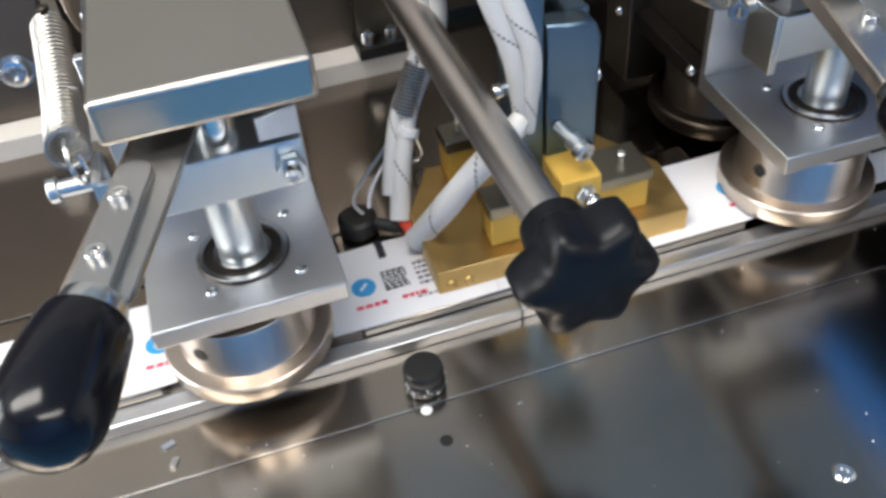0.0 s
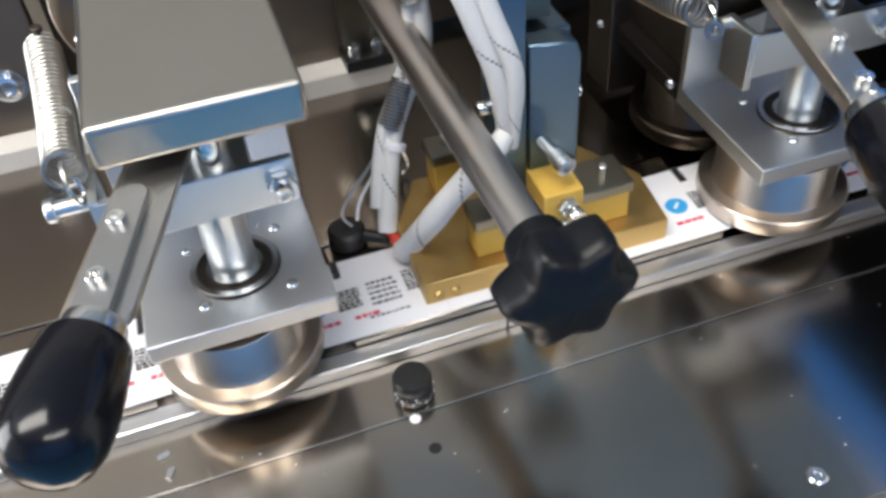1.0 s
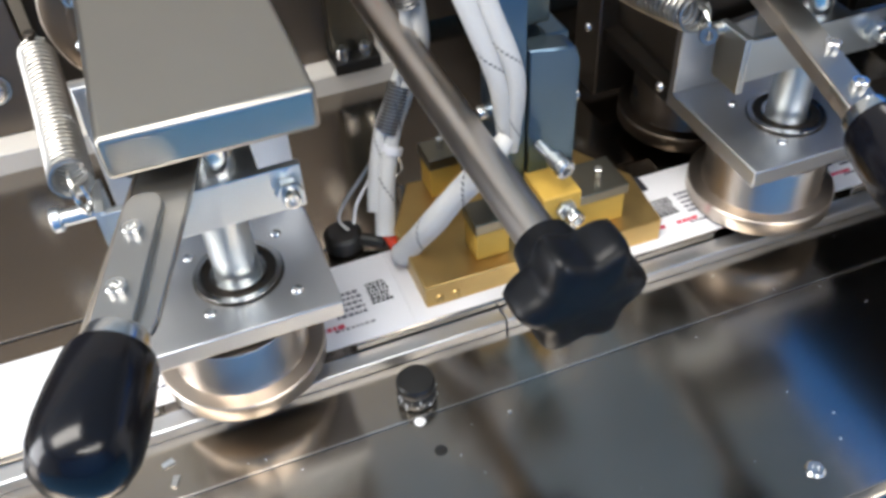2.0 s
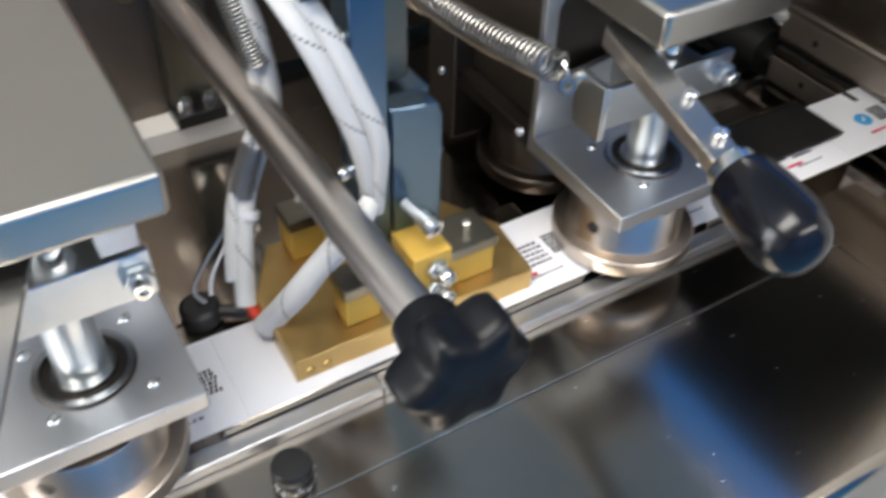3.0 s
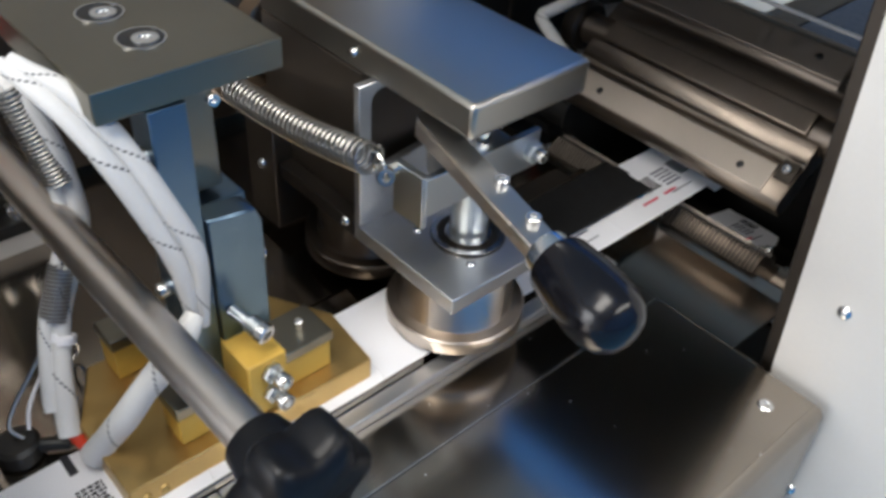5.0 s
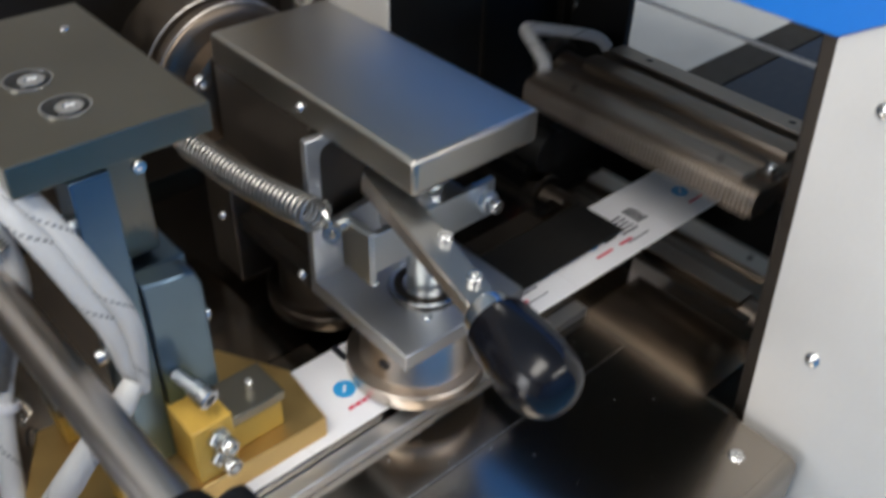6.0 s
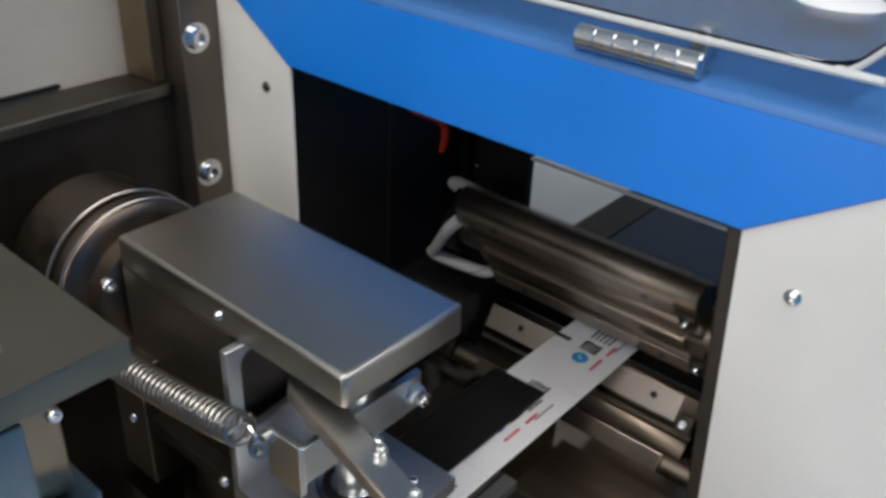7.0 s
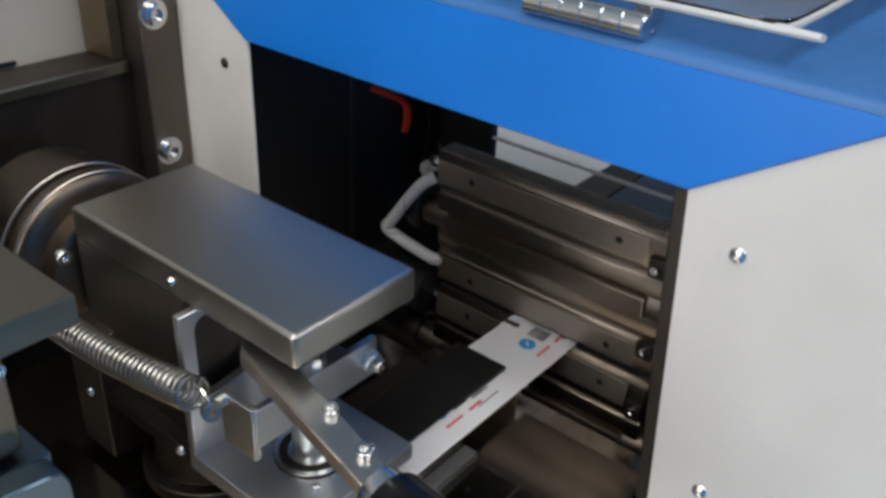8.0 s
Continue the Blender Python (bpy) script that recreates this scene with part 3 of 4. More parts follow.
def sealing_unit(ox, oy, lever_from, lever_to, phase, wheel, strap, label):
    """One pair of fin-seal rollers with plate, arm, lever, spring and steel cover. ox, oy: its front shaft."""
    u = thing("fin_sealing_unit", (ox, oy, 0.0), label, "sealing unit", group="fin sealing units along the film")
    X = lambda v: ox + v
    Y = lambda v: oy + v
    pl = part("bearing_plate", box(X(-0.0495), X(0.0445), Y(-0.0405), Y(0.052), 0.049, 0.060, 0.0009), ALU, u, "square milled aluminium plate")
    bearing(ox, oy, 0.060, u)
    for ax, ay in ((-0.0225, 0.022), (0.0245, 0.022), (-0.0185, -0.0225), (0.0255, -0.0235)):
        m = part("punch_mark", lathe([(0, 0.0006), (0.0008, 0.001), (0.0022, 0.0012), (0.0030, 0.0006), (0.0032, 0.0)], (X(ax), Y(ay), 0.06), seg=14), CHROME, u)
    # front and rear rollers
    fr = roller("front_roller", X(wheel[0]), Y(wheel[1]), u, 0.0064, phase, NICKEL)
    sh = part("shaft", lathe([(0, 0.03), (0.0118, 0.03), (0.0118, 0.105), (0.0108, 0.106), (0, 0.106)], (ox, oy, 0), seg=36), ZINC, u, "ground steel shaft")
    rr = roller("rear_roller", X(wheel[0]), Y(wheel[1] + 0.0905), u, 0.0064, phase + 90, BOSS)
    ROLLERS.append((fr, -1))
    ROLLERS.append((rr, 1))
    part("rear_bearing_plate", box(X(-0.0495), X(0.0445), Y(0.0540), Y(0.150), 0.049, 0.060, 0.0009), DARK, u)
    # housing behind, in dark sheet steel
    part("housing", box(X(-0.0385), X(0.046), Y(0.058), Y(0.163), 0.0605, 0.1580, 0.001), HOUSING, u, "dark steel housing")
    part("lower_housing", box(X(-0.0530), X(0.046), Y(0.1360), Y(0.170), 0.0050, 0.1000, 0.001), HOUSING, u)
    for ay, az in ((0.0555, 0.057), (0.146, 0.054)):
        part("housing_screw", pan_screw((X(-0.0495 if ay < 0.1 else -0.053), Y(ay + 0.005), az), (-1, 0, 0), 0.0034, 0.003), CHROME, u)
    # upright plate at the back of the bearing plate, notched
    arch = [(X(-0.0405), 0.104)] + [(X(-0.0325 + 0.008 * math.cos(math.radians(k))), 0.1445 + 0.008 * math.sin(math.radians(k))) for k in (180, 150, 120, 90)]
    up = plate([(X(-0.0495), 0.0602), (X(0.0445), 0.0602), (X(0.0445), 0.108), (X(0.012), 0.104), (X(-0.034), 0.098)] + arch + [(X(0.020), 0.1525), (X(0.020), 0.158), (X(-0.0495), 0.158)], Y(0.046), Y(0.0515), "y", 0.0005)
    part("upright_plate", up, ALU, u)
    # cross arm that holds the shaft
    arm = part("cross_arm", box(X(-0.050), X(0.040), Y(-0.014), Y(-0.0095), 0.104, 0.1290, 0.0006), ZINC, u, "zinc-plated cross arm")
    part("arm_block", box(X(-0.022), X(0.022), Y(-0.0094), Y(0.018), 0.1065, 0.1265, 0.001), ZINC, u)
    part("nut", hexagon((X(0.0325), Y(-0.014), 0.117), (0, -1, 0), 0.0068, 0.0055), ZINC, u)
    part("arm_bolt", cap_screw((X(0.0325), Y(-0.0195), 0.117), (0, -1, 0), 0.0042, 0.006), CHROME, u)
    if not label.startswith("near"):
        part("arm_screw", rod((X(-0.020), Y(0.012), 0.127), (X(-0.006), Y(-0.020), 0.110), 0.0028, 14, cap_screw((X(-0.006), Y(-0.020), 0.110), (0.35, -0.8, -0.42), 0.0042, 0.005)), CHROME, u)
    part("angle_piece", box(X(-0.052), X(-0.0475), Y(-0.0130), Y(0.012), 0.096, 0.130, 0.0005), ZINC, u)
    near_unit = label.startswith("near")
    py = -0.005 if near_unit else 0.010
    pin = rod((X(-0.0475), Y(py), 0.126), (X(-0.070 if near_unit else -0.062), Y(py), 0.126), 0.0038, 18)
    if near_unit:
        rod((X(-0.0665), Y(py), 0.126), (X(-0.071), Y(py), 0.126), 0.0056, 18, pin)
    part("spring_pin", pin, ZINC, u)
    # clamp under the cover
    part("clamp_post", rod((X(0.004), Y(0.004), 0.121), (X(0.004), Y(0.004), 0.163), 0.0095, 24), CHROME, u)
    part("clamp_pad", box(X(0.014), X(0.034), Y(-0.008), Y(0.012), 0.152, 0.160, 0.0006), BLACKSTEEL, u)
    # spring
    s0, s1 = (X(-0.063), Y(0.018), 0.131), (X(-0.063), Y(0.163), 0.109)
    if label.startswith("near"):
        s0, s1 = (X(-0.0570), Y(-0.002), 0.142), (X(-0.0690), Y(0.130), 0.136)
    sp = part("spring", coil(s0, s1, 0.0088, 0.00112, 31, sag=0.004), SPRING, u, "tight steel extension spring")
    if not near_unit:
        part("spring_screw", cap_screw((X(-0.061), Y(0.008), 0.126), (-0.55, -0.8, 0.25), 0.0052, 0.006), SPRING, u)
    d = (Vector(s1) - Vector(s0)).normalized()
    a = Vector(s0) - d * 0.001
    eye = [a + Vector((0, 0, 0.006)), a - d * 0.006 + Vector((0, 0, 0.005)), a - d * 0.012 + Vector((0, 0, -0.002)), a - d * 0.009 + Vector((0.002, 0, -0.012)), a - d * 0.001 + Vector((0.004, 0, -0.012)), a + d * 0.002 + Vector((0.003, 0, -0.004))]
    part("spring_hook", tube(eye, 0.0011, 8), CHROME, sp)
    part("rear_pin", rod((s1[0], s1[1] + 0.002, s1[2] - 0.010), (s1[0], s1[1] + 0.002, s1[2] + 0.012), 0.0035, 16), DARK, u)
    # lever with its grip
    p, q = Vector(lever_from), Vector(lever_to)
    d = (q - p).normalized()
    side = d.cross(Vector((0, 0, 1))).normalized()
    over = side * -strap
    wide = 0.0245 if strap < 0 else 0.0165
    mid = over * (0.0 if strap < 0 else 0.6)
    lv = part("lever", lever_bar(p + mid, q + mid * 0.5 - d * 0.02, wide, 0.0035), LEVER, u, "flat steel lever")
    neck0 = p + d * ((q - p).length - 0.078)
    if strap < 0:
        part("lever_strap", lever_bar(neck0 + over + Vector((0, 0, 0.0035)), q + over * 0.4 + Vector((0, 0, 0.0035)), 0.0150, 0.004), LEVER, lv)
    # the lever's edge is folded down on the side away from the cage
    n = (q - p).length
    lip = plate([(0.0, -0.0075), (n - 0.008, -0.0070), (n - 0.008, 0.0018), (0.0, 0.0018)], -0.0011, 0.0011, "y", 0.0004)
    lip.transform(Matrix.Translation(p + mid + side * (wide / 2 + 0.0008)) @ Matrix.Rotation(math.atan2(d.y, d.x), 4, "Z") @ Matrix.Rotation(-math.asin(d.z), 4, "Y"))
    part("lever_lip", lip, JAW_BAR, lv, "folded edge of the lever")
    for f in (0.016, 0.047):
        c = neck0 + d * f + over * (1.25 - f * 10) + Vector((0, 0, 0.005 if strap < 0 else 0.0016))
        part("rivet", cap_screw(c, (0, 0, 1), 0.0040, 0.0036), CHROME, lv)
    part("ferrule", lathe([(0.0, 0.0), (0.0115, 0.0), (0.0120, 0.003), (0.0120, 0.008), (0, 0.008)], q - d * 0.012 + Vector((0, 0, 0.001)), d, 28), CHROME, lv)
    grip = [(0, 0), (0.0130, 0), (0.0152, 0.0012), (0.0162, 0.004), (0.0177, 0.018), (0.0183, 0.030), (0.0177, 0.0385), (0.0154, 0.0455), (0.0112, 0.0498), (0.006, 0.0520), (0, 0.0525)]
    part("grip", lathe(grip, q - d * 0.004 + Vector((0, 0, 0.001)), d, 48), BLACK, lv, "glossy black plastic grip")
    # the steel cover on top
    c = part("cover", box(X(-0.039), X(0.0505), Y(-0.0335), Y(0.163), 0.1585, 0.1795, 0.0032, 4), COVER, u, "polished sheet steel cover")
    part("cover_screw", pan_screw((X(-0.039), Y(0.064), 0.169), (-1, 0, 0), 0.0032, 0.003), CHROME, c)
    # motor boss with ridged rings behind
    boss = [(0, 0), (0.040, 0), (0.043, 0.002), (0.043, 0.016), (0.050, 0.018), (0.0565, 0.020), (0.058, 0.022), (0.058, 0.032), (0.0555, 0.0325), (0.0555, 0.036), (0.058, 0.0365), (0.058, 0.052), (0.056, 0.053), (0.056, 0.085)]
    m = part("drive_boss", lathe(boss, (X(-0.010), Y(0.170), 0.122), (0, 1, 0), 56), BOSS, u, "ringed dark steel drive boss")
    part("boss_rim", lathe([(0.0582, 0.0), (0.0590, 0.0006), (0.0582, 0.0012)], (X(-0.010), Y(0.192), 0.122), (0, 1, 0), 56), ROD, m)
    part("boss_rim", lathe([(0.0582, 0.0), (0.0590, 0.0006), (0.0582, 0.0012)], (X(-0.010), Y(0.208), 0.122), (0, 1, 0), 56), ROD, m)
    part("boss_screw", cap_screw((X(-0.046), Y(0.170), 0.145), (0, -1, 0), 0.005, 0.005), CHROME, m)
    return u


# ---- heater station between the units ----


def heater_station():
    b = thing("heater_block", (0.175, -0.03, 0.0), "tarnished brass heater base with ochre resin blocks", "heater block")
    part("base", plate([(0.099, -0.0575), (0.250, -0.0595), (0.2545, -0.014), (0.2300, 0.030), (0.120, 0.036), (0.099, -0.002)], 0.0034, 0.0200, "z", 0.0008), BRASS, b)
    for x, h in ((0.107, 0.010), (0.117, 0.010)):
        part("base_screw", lathe([(0, 0.0004), (0.0016, 0.0005), (0.0024, 0.0014), (0.0032, 0.0)], (x, -0.0576, h), (0, -1, 0), 14), BRASS, b)
    f = part("front_insulator", box(0.1345, 0.1550, -0.0480, -0.0290, 0.0202, 0.0400, 0.0008), RESIN, b, "ochre resin insulator")
    part("cap", box(0.1335, 0.1560, -0.0490, -0.0280, 0.0402, 0.0480, 0.0008), SLAB, f)
    f = part("rear_insulator", box(0.1300, 0.1500, 0.0150, 0.0340, 0.0202, 0.0420, 0.0008), RESIN, b, "ochre resin insulator")
    part("cap", box(0.1290, 0.1510, 0.0140, 0.0350, 0.0422, 0.0500, 0.0008), SLAB, f)
    part("cap_stud", rod((0.140, 0.024, 0.0500), (0.140, 0.024, 0.0580), 0.0024, 14), CHROME, f)
    f = part("side_insulator", box(0.1960, 0.2290, -0.0480, -0.0210, 0.0202, 0.0395, 0.0008), RESIN, b, "ochre resin insulator")
    part("cap", box(0.1970, 0.2310, -0.0490, -0.0200, 0.0397, 0.0465, 0.0008), SLAB, f)
    part("cap_stud", rod((0.2165, -0.036, 0.0465), (0.2165, -0.036, 0.0535), 0.0026, 14), CHROME, f)
    c = part("clamp_block", box(0.1720, 0.1955, -0.0560, -0.0150, 0.0202, 0.0590, 0.0012), RESIN, b, "ochre resin clamp block")
    for z in (0.0500, 0.0350):
        s = part("clamp_screw", hexagon((0.1850, -0.0560, z), (0.12, -1, 0), 0.0062, 0.004, rod((0.1850, -0.0560, z), (0.1860, -0.068, z), 0.0032, 16)), ZINC, c)
        part("clamp_screw_end", cap_screw((0.1860, -0.0640, z), (0.12, -1, 0.0), 0.0048, 0.0055), CHROME, c)
    s = part("adjusting_screw", rod((0.1800, -0.0300, 0.0785), (0.1850, -0.0500, 0.0750), 0.0034, 18, rod((0.1835, -0.0420, 0.0762), (0.1850, -0.0500, 0.0750), 0.0052, 20)), ZINC, b, "zinc-plated adjusting screw")
    part("screw_end", cap_screw((0.1849, -0.0496, 0.0751), (0.24, -0.95, -0.17), 0.0060, 0.005), CHROME, s)
    # bracket and post
    k = thing("post_bracket", (0.18, -0.015, 0.02), "steel post with a lower bracket under the head plate, blue reflection in its colour", "bracket")
    pp = [(0.1735, 0.056), (0.2030, 0.056), (0.2035, 0.1260), (0.2005, 0.1345), (0.1935, 0.1360), (0.1735, 0.1385)]
    part("bracket_plate", plate(pp, -0.0300, -0.0150, "y", 0.001), BLUED, k)
    part("bracket_cap", box(0.1745, 0.2040, -0.0149, 0.0180, 0.120, 0.1355, 0.002), BLUED, k)
    part("post", box(0.1545, 0.1725, -0.0290, -0.0090, 0.0202, 0.2035, 0.0008), BLUED, k)
    part("bracket_screw", cap_screw((0.2036, -0.020, 0.098), (1, 0, 0), 0.0042, 0.004), CHROME, k)
    part("post_screw", cap_screw((0.1545, -0.018, 0.176), (-1, 0, 0), 0.0062, 0.010), ZINC, k)
    part("post_screw", cap_screw((0.1545, -0.018, 0.100), (-1, 0, 0), 0.0042, 0.006), CHROME, k)
    part("slide_plate", box(0.1760, 0.1950, -0.0085, 0.0300, 0.140, 0.2035, 0.001), SLAB, k)
    # head plate
    h = thing("head_plate", (0.178, 0.04, 0.204), "thick ground steel head plate with countersunk bolts", "steel plate")
    part("plate", box(0.1330, 0.2230, -0.0275, 0.1150, 0.2040, 0.2190, 0.0008), SLAB, h)
    for x, y in ((0.1722, 0.0060), (0.1690, 0.0400)):
        # the recess is a flat black disc, its inner shade put into the colour
        bo = part("bolt_recess", lathe([(0.0, 0.0003), (0.0100, 0.0004), (0.0106, 0.0002)], (x, y, 0.219), seg=32), BLACKSTEEL, h)
        part("bolt", cap_screw((x + 0.0008, y - 0.0025, 0.2193), (0, 0, 1), 0.0060, 0.0012), CHROME, bo)
        part("chamfer_ring", disc_ring((x, y, 0.219), 0.0103, 0.0110, 0.0, 0.0006, seg=32), CHROME, bo)
    part("dowel", lathe([(0, 0.0008), (0.0022, 0.0006), (0.0024, 0)], (0.205, 0.085, 0.219), seg=16), CHROME, h)
    part("head_edge_screw", cap_screw((0.1850, -0.0275, 0.2005), (0, -1, 0), 0.003, 0.003), CHROME, h)


def adjusting_knob():
    k = thing("adjusting_knob", (0.132, -0.13, 0.108), "black star knob on a long turned steel rod", "star knob")
    a, e = Vector((0.1335, -0.1310, 0.1065)), Vector((0.1200, 0.1990, 0.1260))
    d = (a - e).normalized()
    part("rod", rod(e, a, 0.0103, 32), ROD, k, "turned steel rod")
    # lobed star
    t = bmesh.new()
    prof = [(0.0, 0.0), (0.70, 0.0), (0.90, 0.0012), (0.985, 0.004), (1.0, 0.008), (1.0, 0.017), (0.965, 0.021), (0.86, 0.0245), (0.66, 0.0262), (0.0, 0.0268)]
    seg = 96
    rings = []
    for r, h in prof:
        if r == 0:
            rings.append([t.verts.new((0, 0, h))])
            continue
        ring = []
        for i in range(seg):
            an = 2 * math.pi * i / seg
            rad = 0.0278 + 0.0040 * (1 - 2 * abs(math.sin(3 * an)) ** 1.6) * r
            ring.append(t.verts.new((rad * r * math.cos(an), rad * r * math.sin(an), h)))
        rings.append(ring)
    for x, y in zip(rings, rings[1:]):
        for i in range(seg):
            j = (i + 1) % seg
            if len(x) == 1:
                t.faces.new((x[0], y[j], y[i]))
            elif len(y) == 1:
                t.faces.new((x[i], x[j], y[0]))
            else:
                t.faces.new((x[i], x[j], y[j], y[i]))
    bmesh.ops.recalc_face_normals(t, faces=t.faces)
    q = Vector((0, 0, 1)).rotation_difference(d).to_matrix().to_4x4()
    t.transform(Matrix.Translation(a + d * 0.0135 + Vector((0.0025, 0, -0.002))) @ q)
    part("star", t, KNOB, k, "black six-lobed plastic knob")
    part("hub", lathe([(0.0, 0.0), (0.0112, 0.0), (0.0140, 0.002), (0.0165, 0.0150), (0.0165, 0.0180), (0, 0.0180)], a - d * 0.003, d, 40), KNOB, k)
    # the carrier plate in which the rod ends
    c = thing("rod_carrier", (0.09, 0.21, 0.02), "black steel carrier plate with socket bolts", "steel plate")
    part("plate", box(0.060, 0.1520, 0.200, 0.216, 0.0205, 0.235, 0.001), HOUSING, c)
    for x, z in ((0.142, 0.124), (0.104, 0.116), (0.121, 0.150), (0.128, 0.190), (0.080, 0.168)):
        part("bolt", cap_screw((x, 0.200, z), (0, -1, 0), 0.0058, 0.005, lathe([(0.004, 0), (0.008, 0), (0.008, 0.001), (0.004, 0.001)], (x, 0.2, z), (0, -1, 0), 20)), CHROME, c)
    g = thing("slide_foot", (0.13, 0.185, 0.02), "black steel foot with bolts on the cream ledge", "steel foot")
    part("foot", box(0.1130, 0.1490, 0.1740, 0.1995, 0.0203, 0.0300, 0.001), BLACKSTEEL, g)
    part("foot_upright", box(0.1150, 0.1440, 0.1880, 0.1997, 0.0302, 0.1040, 0.001), SLAB, g)
    for x in (0.1215, 0.1390):
        part("foot_bolt", cap_screw((x, 0.1810, 0.0300), (0, 0, 1), 0.0052, 0.010), CHROME, g)


def cables():
    c = thing("heater_cables", (0.135, 0.0, 0.02), "white braided heater sleeves with dark tracer threads", "cable")
    off = Vector((0.0070, -0.003, 0.0))
    main = [Vector(v) for v in ((0.1175, 0.0130, 0.2215), (0.1215, 0.0060, 0.2170), (0.1275, -0.0050, 0.2090), (0.134, -0.0140, 0.1980), (0.141, -0.0225, 0.182), (0.149, -0.030, 0.157), (0.157, -0.0355, 0.128), (0.1605, -0.036, 0.098), (0.1600, -0.036, 0.082))]
    part("sleeve", tube([v - off * 0.45 for v in main], 0.0052, 14, radii=[0.0028, 0.0046, 0.0050, 0.0060, 0.0057, 0.0050, 0.0030]), SLEEVE, c)
    part("sleeve", tube([v + off * (0.75 if 1 < i < 7 else 0.2) + Vector((0, 0, 0.002)) for i, v in enumerate(main)], 0.0050, 14, radii=[0.0022, 0.0042, 0.0053, 0.0048, 0.0054, 0.0046, 0.0028]), SLEEVE, c)
    low = [(0.156, -0.0400, 0.096), (0.147, -0.0440, 0.090), (0.136, -0.0440, 0.079), (0.124, -0.0400, 0.064), (0.114, -0.0340, 0.046), (0.105, -0.0250, 0.027), (0.0985, -0.0180, 0.0125)]
    part("sleeve", tube(low, 0.0064, 14, radii=[0.005, 0.0068, 0.0074, 0.0068, 0.0075, 0.0070, 0.0078]), SLEEVE, c)
    fray = bmesh.new()
    for i in range(16):
        a = Vector((0.0985, -0.0180, 0.0125)) + Vector((random.uniform(-0.005, 0.006), random.uniform(-0.004, 0.004), random.uniform(-0.003, 0.004)))
        b = a + Vector((random.uniform(-0.004, 0.012), random.uniform(-0.012, 0.002), random.uniform(-0.003, 0.004)))
        tube([a, (a + b) / 2 + Vector((0, 0, 0.002)), b], 0.0009, 5, fray, 3)
    part("frayed_end", fray, FILM, c, "frayed white sleeve end")
    s = thing("sensor_cables", (0.10, 0.02, 0.01), "white sleeves wrapped with thin wire beside the heater", "cable")
    run = [Vector(v) for v in ((0.120, 0.090, 0.190), (0.129, 0.062, 0.184), (0.135, 0.052, 0.163), (0.1385, 0.046, 0.136), (0.138, 0.042, 0.112), (0.128, 0.038, 0.092), (0.113, 0.030, 0.068), (0.103, 0.018, 0.045), (0.097, 0.008, 0.026), (0.0935, 0.000, 0.0145))]
    part("sleeve", tube(run, 0.0052, 14, radii=[0.0045, 0.0052, 0.006, 0.0052, 0.0052, 0.0052, 0.0056, 0.0062, 0.006]), SLEEVE, s)
    part("sleeve", tube([v + Vector((-0.0065, 0.002, 0.0015)) for v in run[1:9]], 0.0040, 12), SLEEVE, s)
    part("red_tip", tube([(0.0950, 0.0000, 0.0150), (0.0965, -0.0035, 0.0110), (0.0975, -0.006, 0.0085)], 0.0034, 10), RED, s, "red silicone sleeve end")
    part("wire_wrap", coil(run[1] + Vector((-0.003, 0, 0.002)), run[3] + Vector((-0.004, 0, 0)), 0.0070, 0.0008, 24), SPRING, s, "thin grey wire wrapped round the sleeve")
    part("wire_wrap", coil(run[5] + Vector((-0.005, 0.001, 0)), run[6] + Vector((-0.004, 0, 0)), 0.0068, 0.0008, 14), SPRING, s, "thin grey wire wrapped round the sleeve")
    part("thin_wire", tube([run[5], (0.110, 0.034, 0.062), (0.092, 0.028, 0.044), (0.076, 0.022, 0.030), (0.070, 0.017, 0.022), (0.074, 0.012, 0.016)], 0.0013, 8), SPRING, s, "thin braided wire")
    part("thin_wire", tube([run[6], (0.112, 0.034, 0.060), (0.098, 0.027, 0.044), (0.083, 0.020, 0.028), (0.078, 0.014, 0.018)], 0.0011, 8), FILM, s)
    part("tie", coil(Vector((0.1105, 0.026, 0.060)), Vector((0.1085, 0.024, 0.056)), 0.0062, 0.0010, 3), FILM, s, "cable tie")
    part("wire_loop", tube([(0.110, 0.04, 0.05), (0.119, 0.052, 0.035), (0.124, 0.058, 0.016), (0.121, 0.060, 0.0085), (0.117, 0.055, 0.011), (0.118, 0.048, 0.025)], 0.0011, 8), CHROME, s, "loop of bright wire")
    e = thing("mark_sensor", (0.070, 0.012, 0.0045), "small black photo sensor beside the film", "sensor")
    part("body", lathe([(0, 0), (0.0105, 0), (0.0118, 0.001), (0.0118, 0.010), (0.0095, 0.012), (0, 0.012)], (0.0700, 0.0125, 0.0046), seg=28), RUBBER, e)
    part("lens_tube", rod((0.078, 0.008, 0.011), (0.093, -0.001, 0.010), 0.0040, 16), RUBBER, e)
    o = thing("orange_cable", (0.105, 0.16, 0.2), "orange wire loop behind the head plate", "cable")
    part("wire", tube([(0.100, 0.199, 0.190), (0.104, 0.170, 0.192), (0.112, 0.145, 0.186), (0.121, 0.140, 0.172), (0.126, 0.148, 0.164), (0.130, 0.165, 0.172), (0.128, 0.199, 0.185)], 0.0030, 10), ORANGE, o)


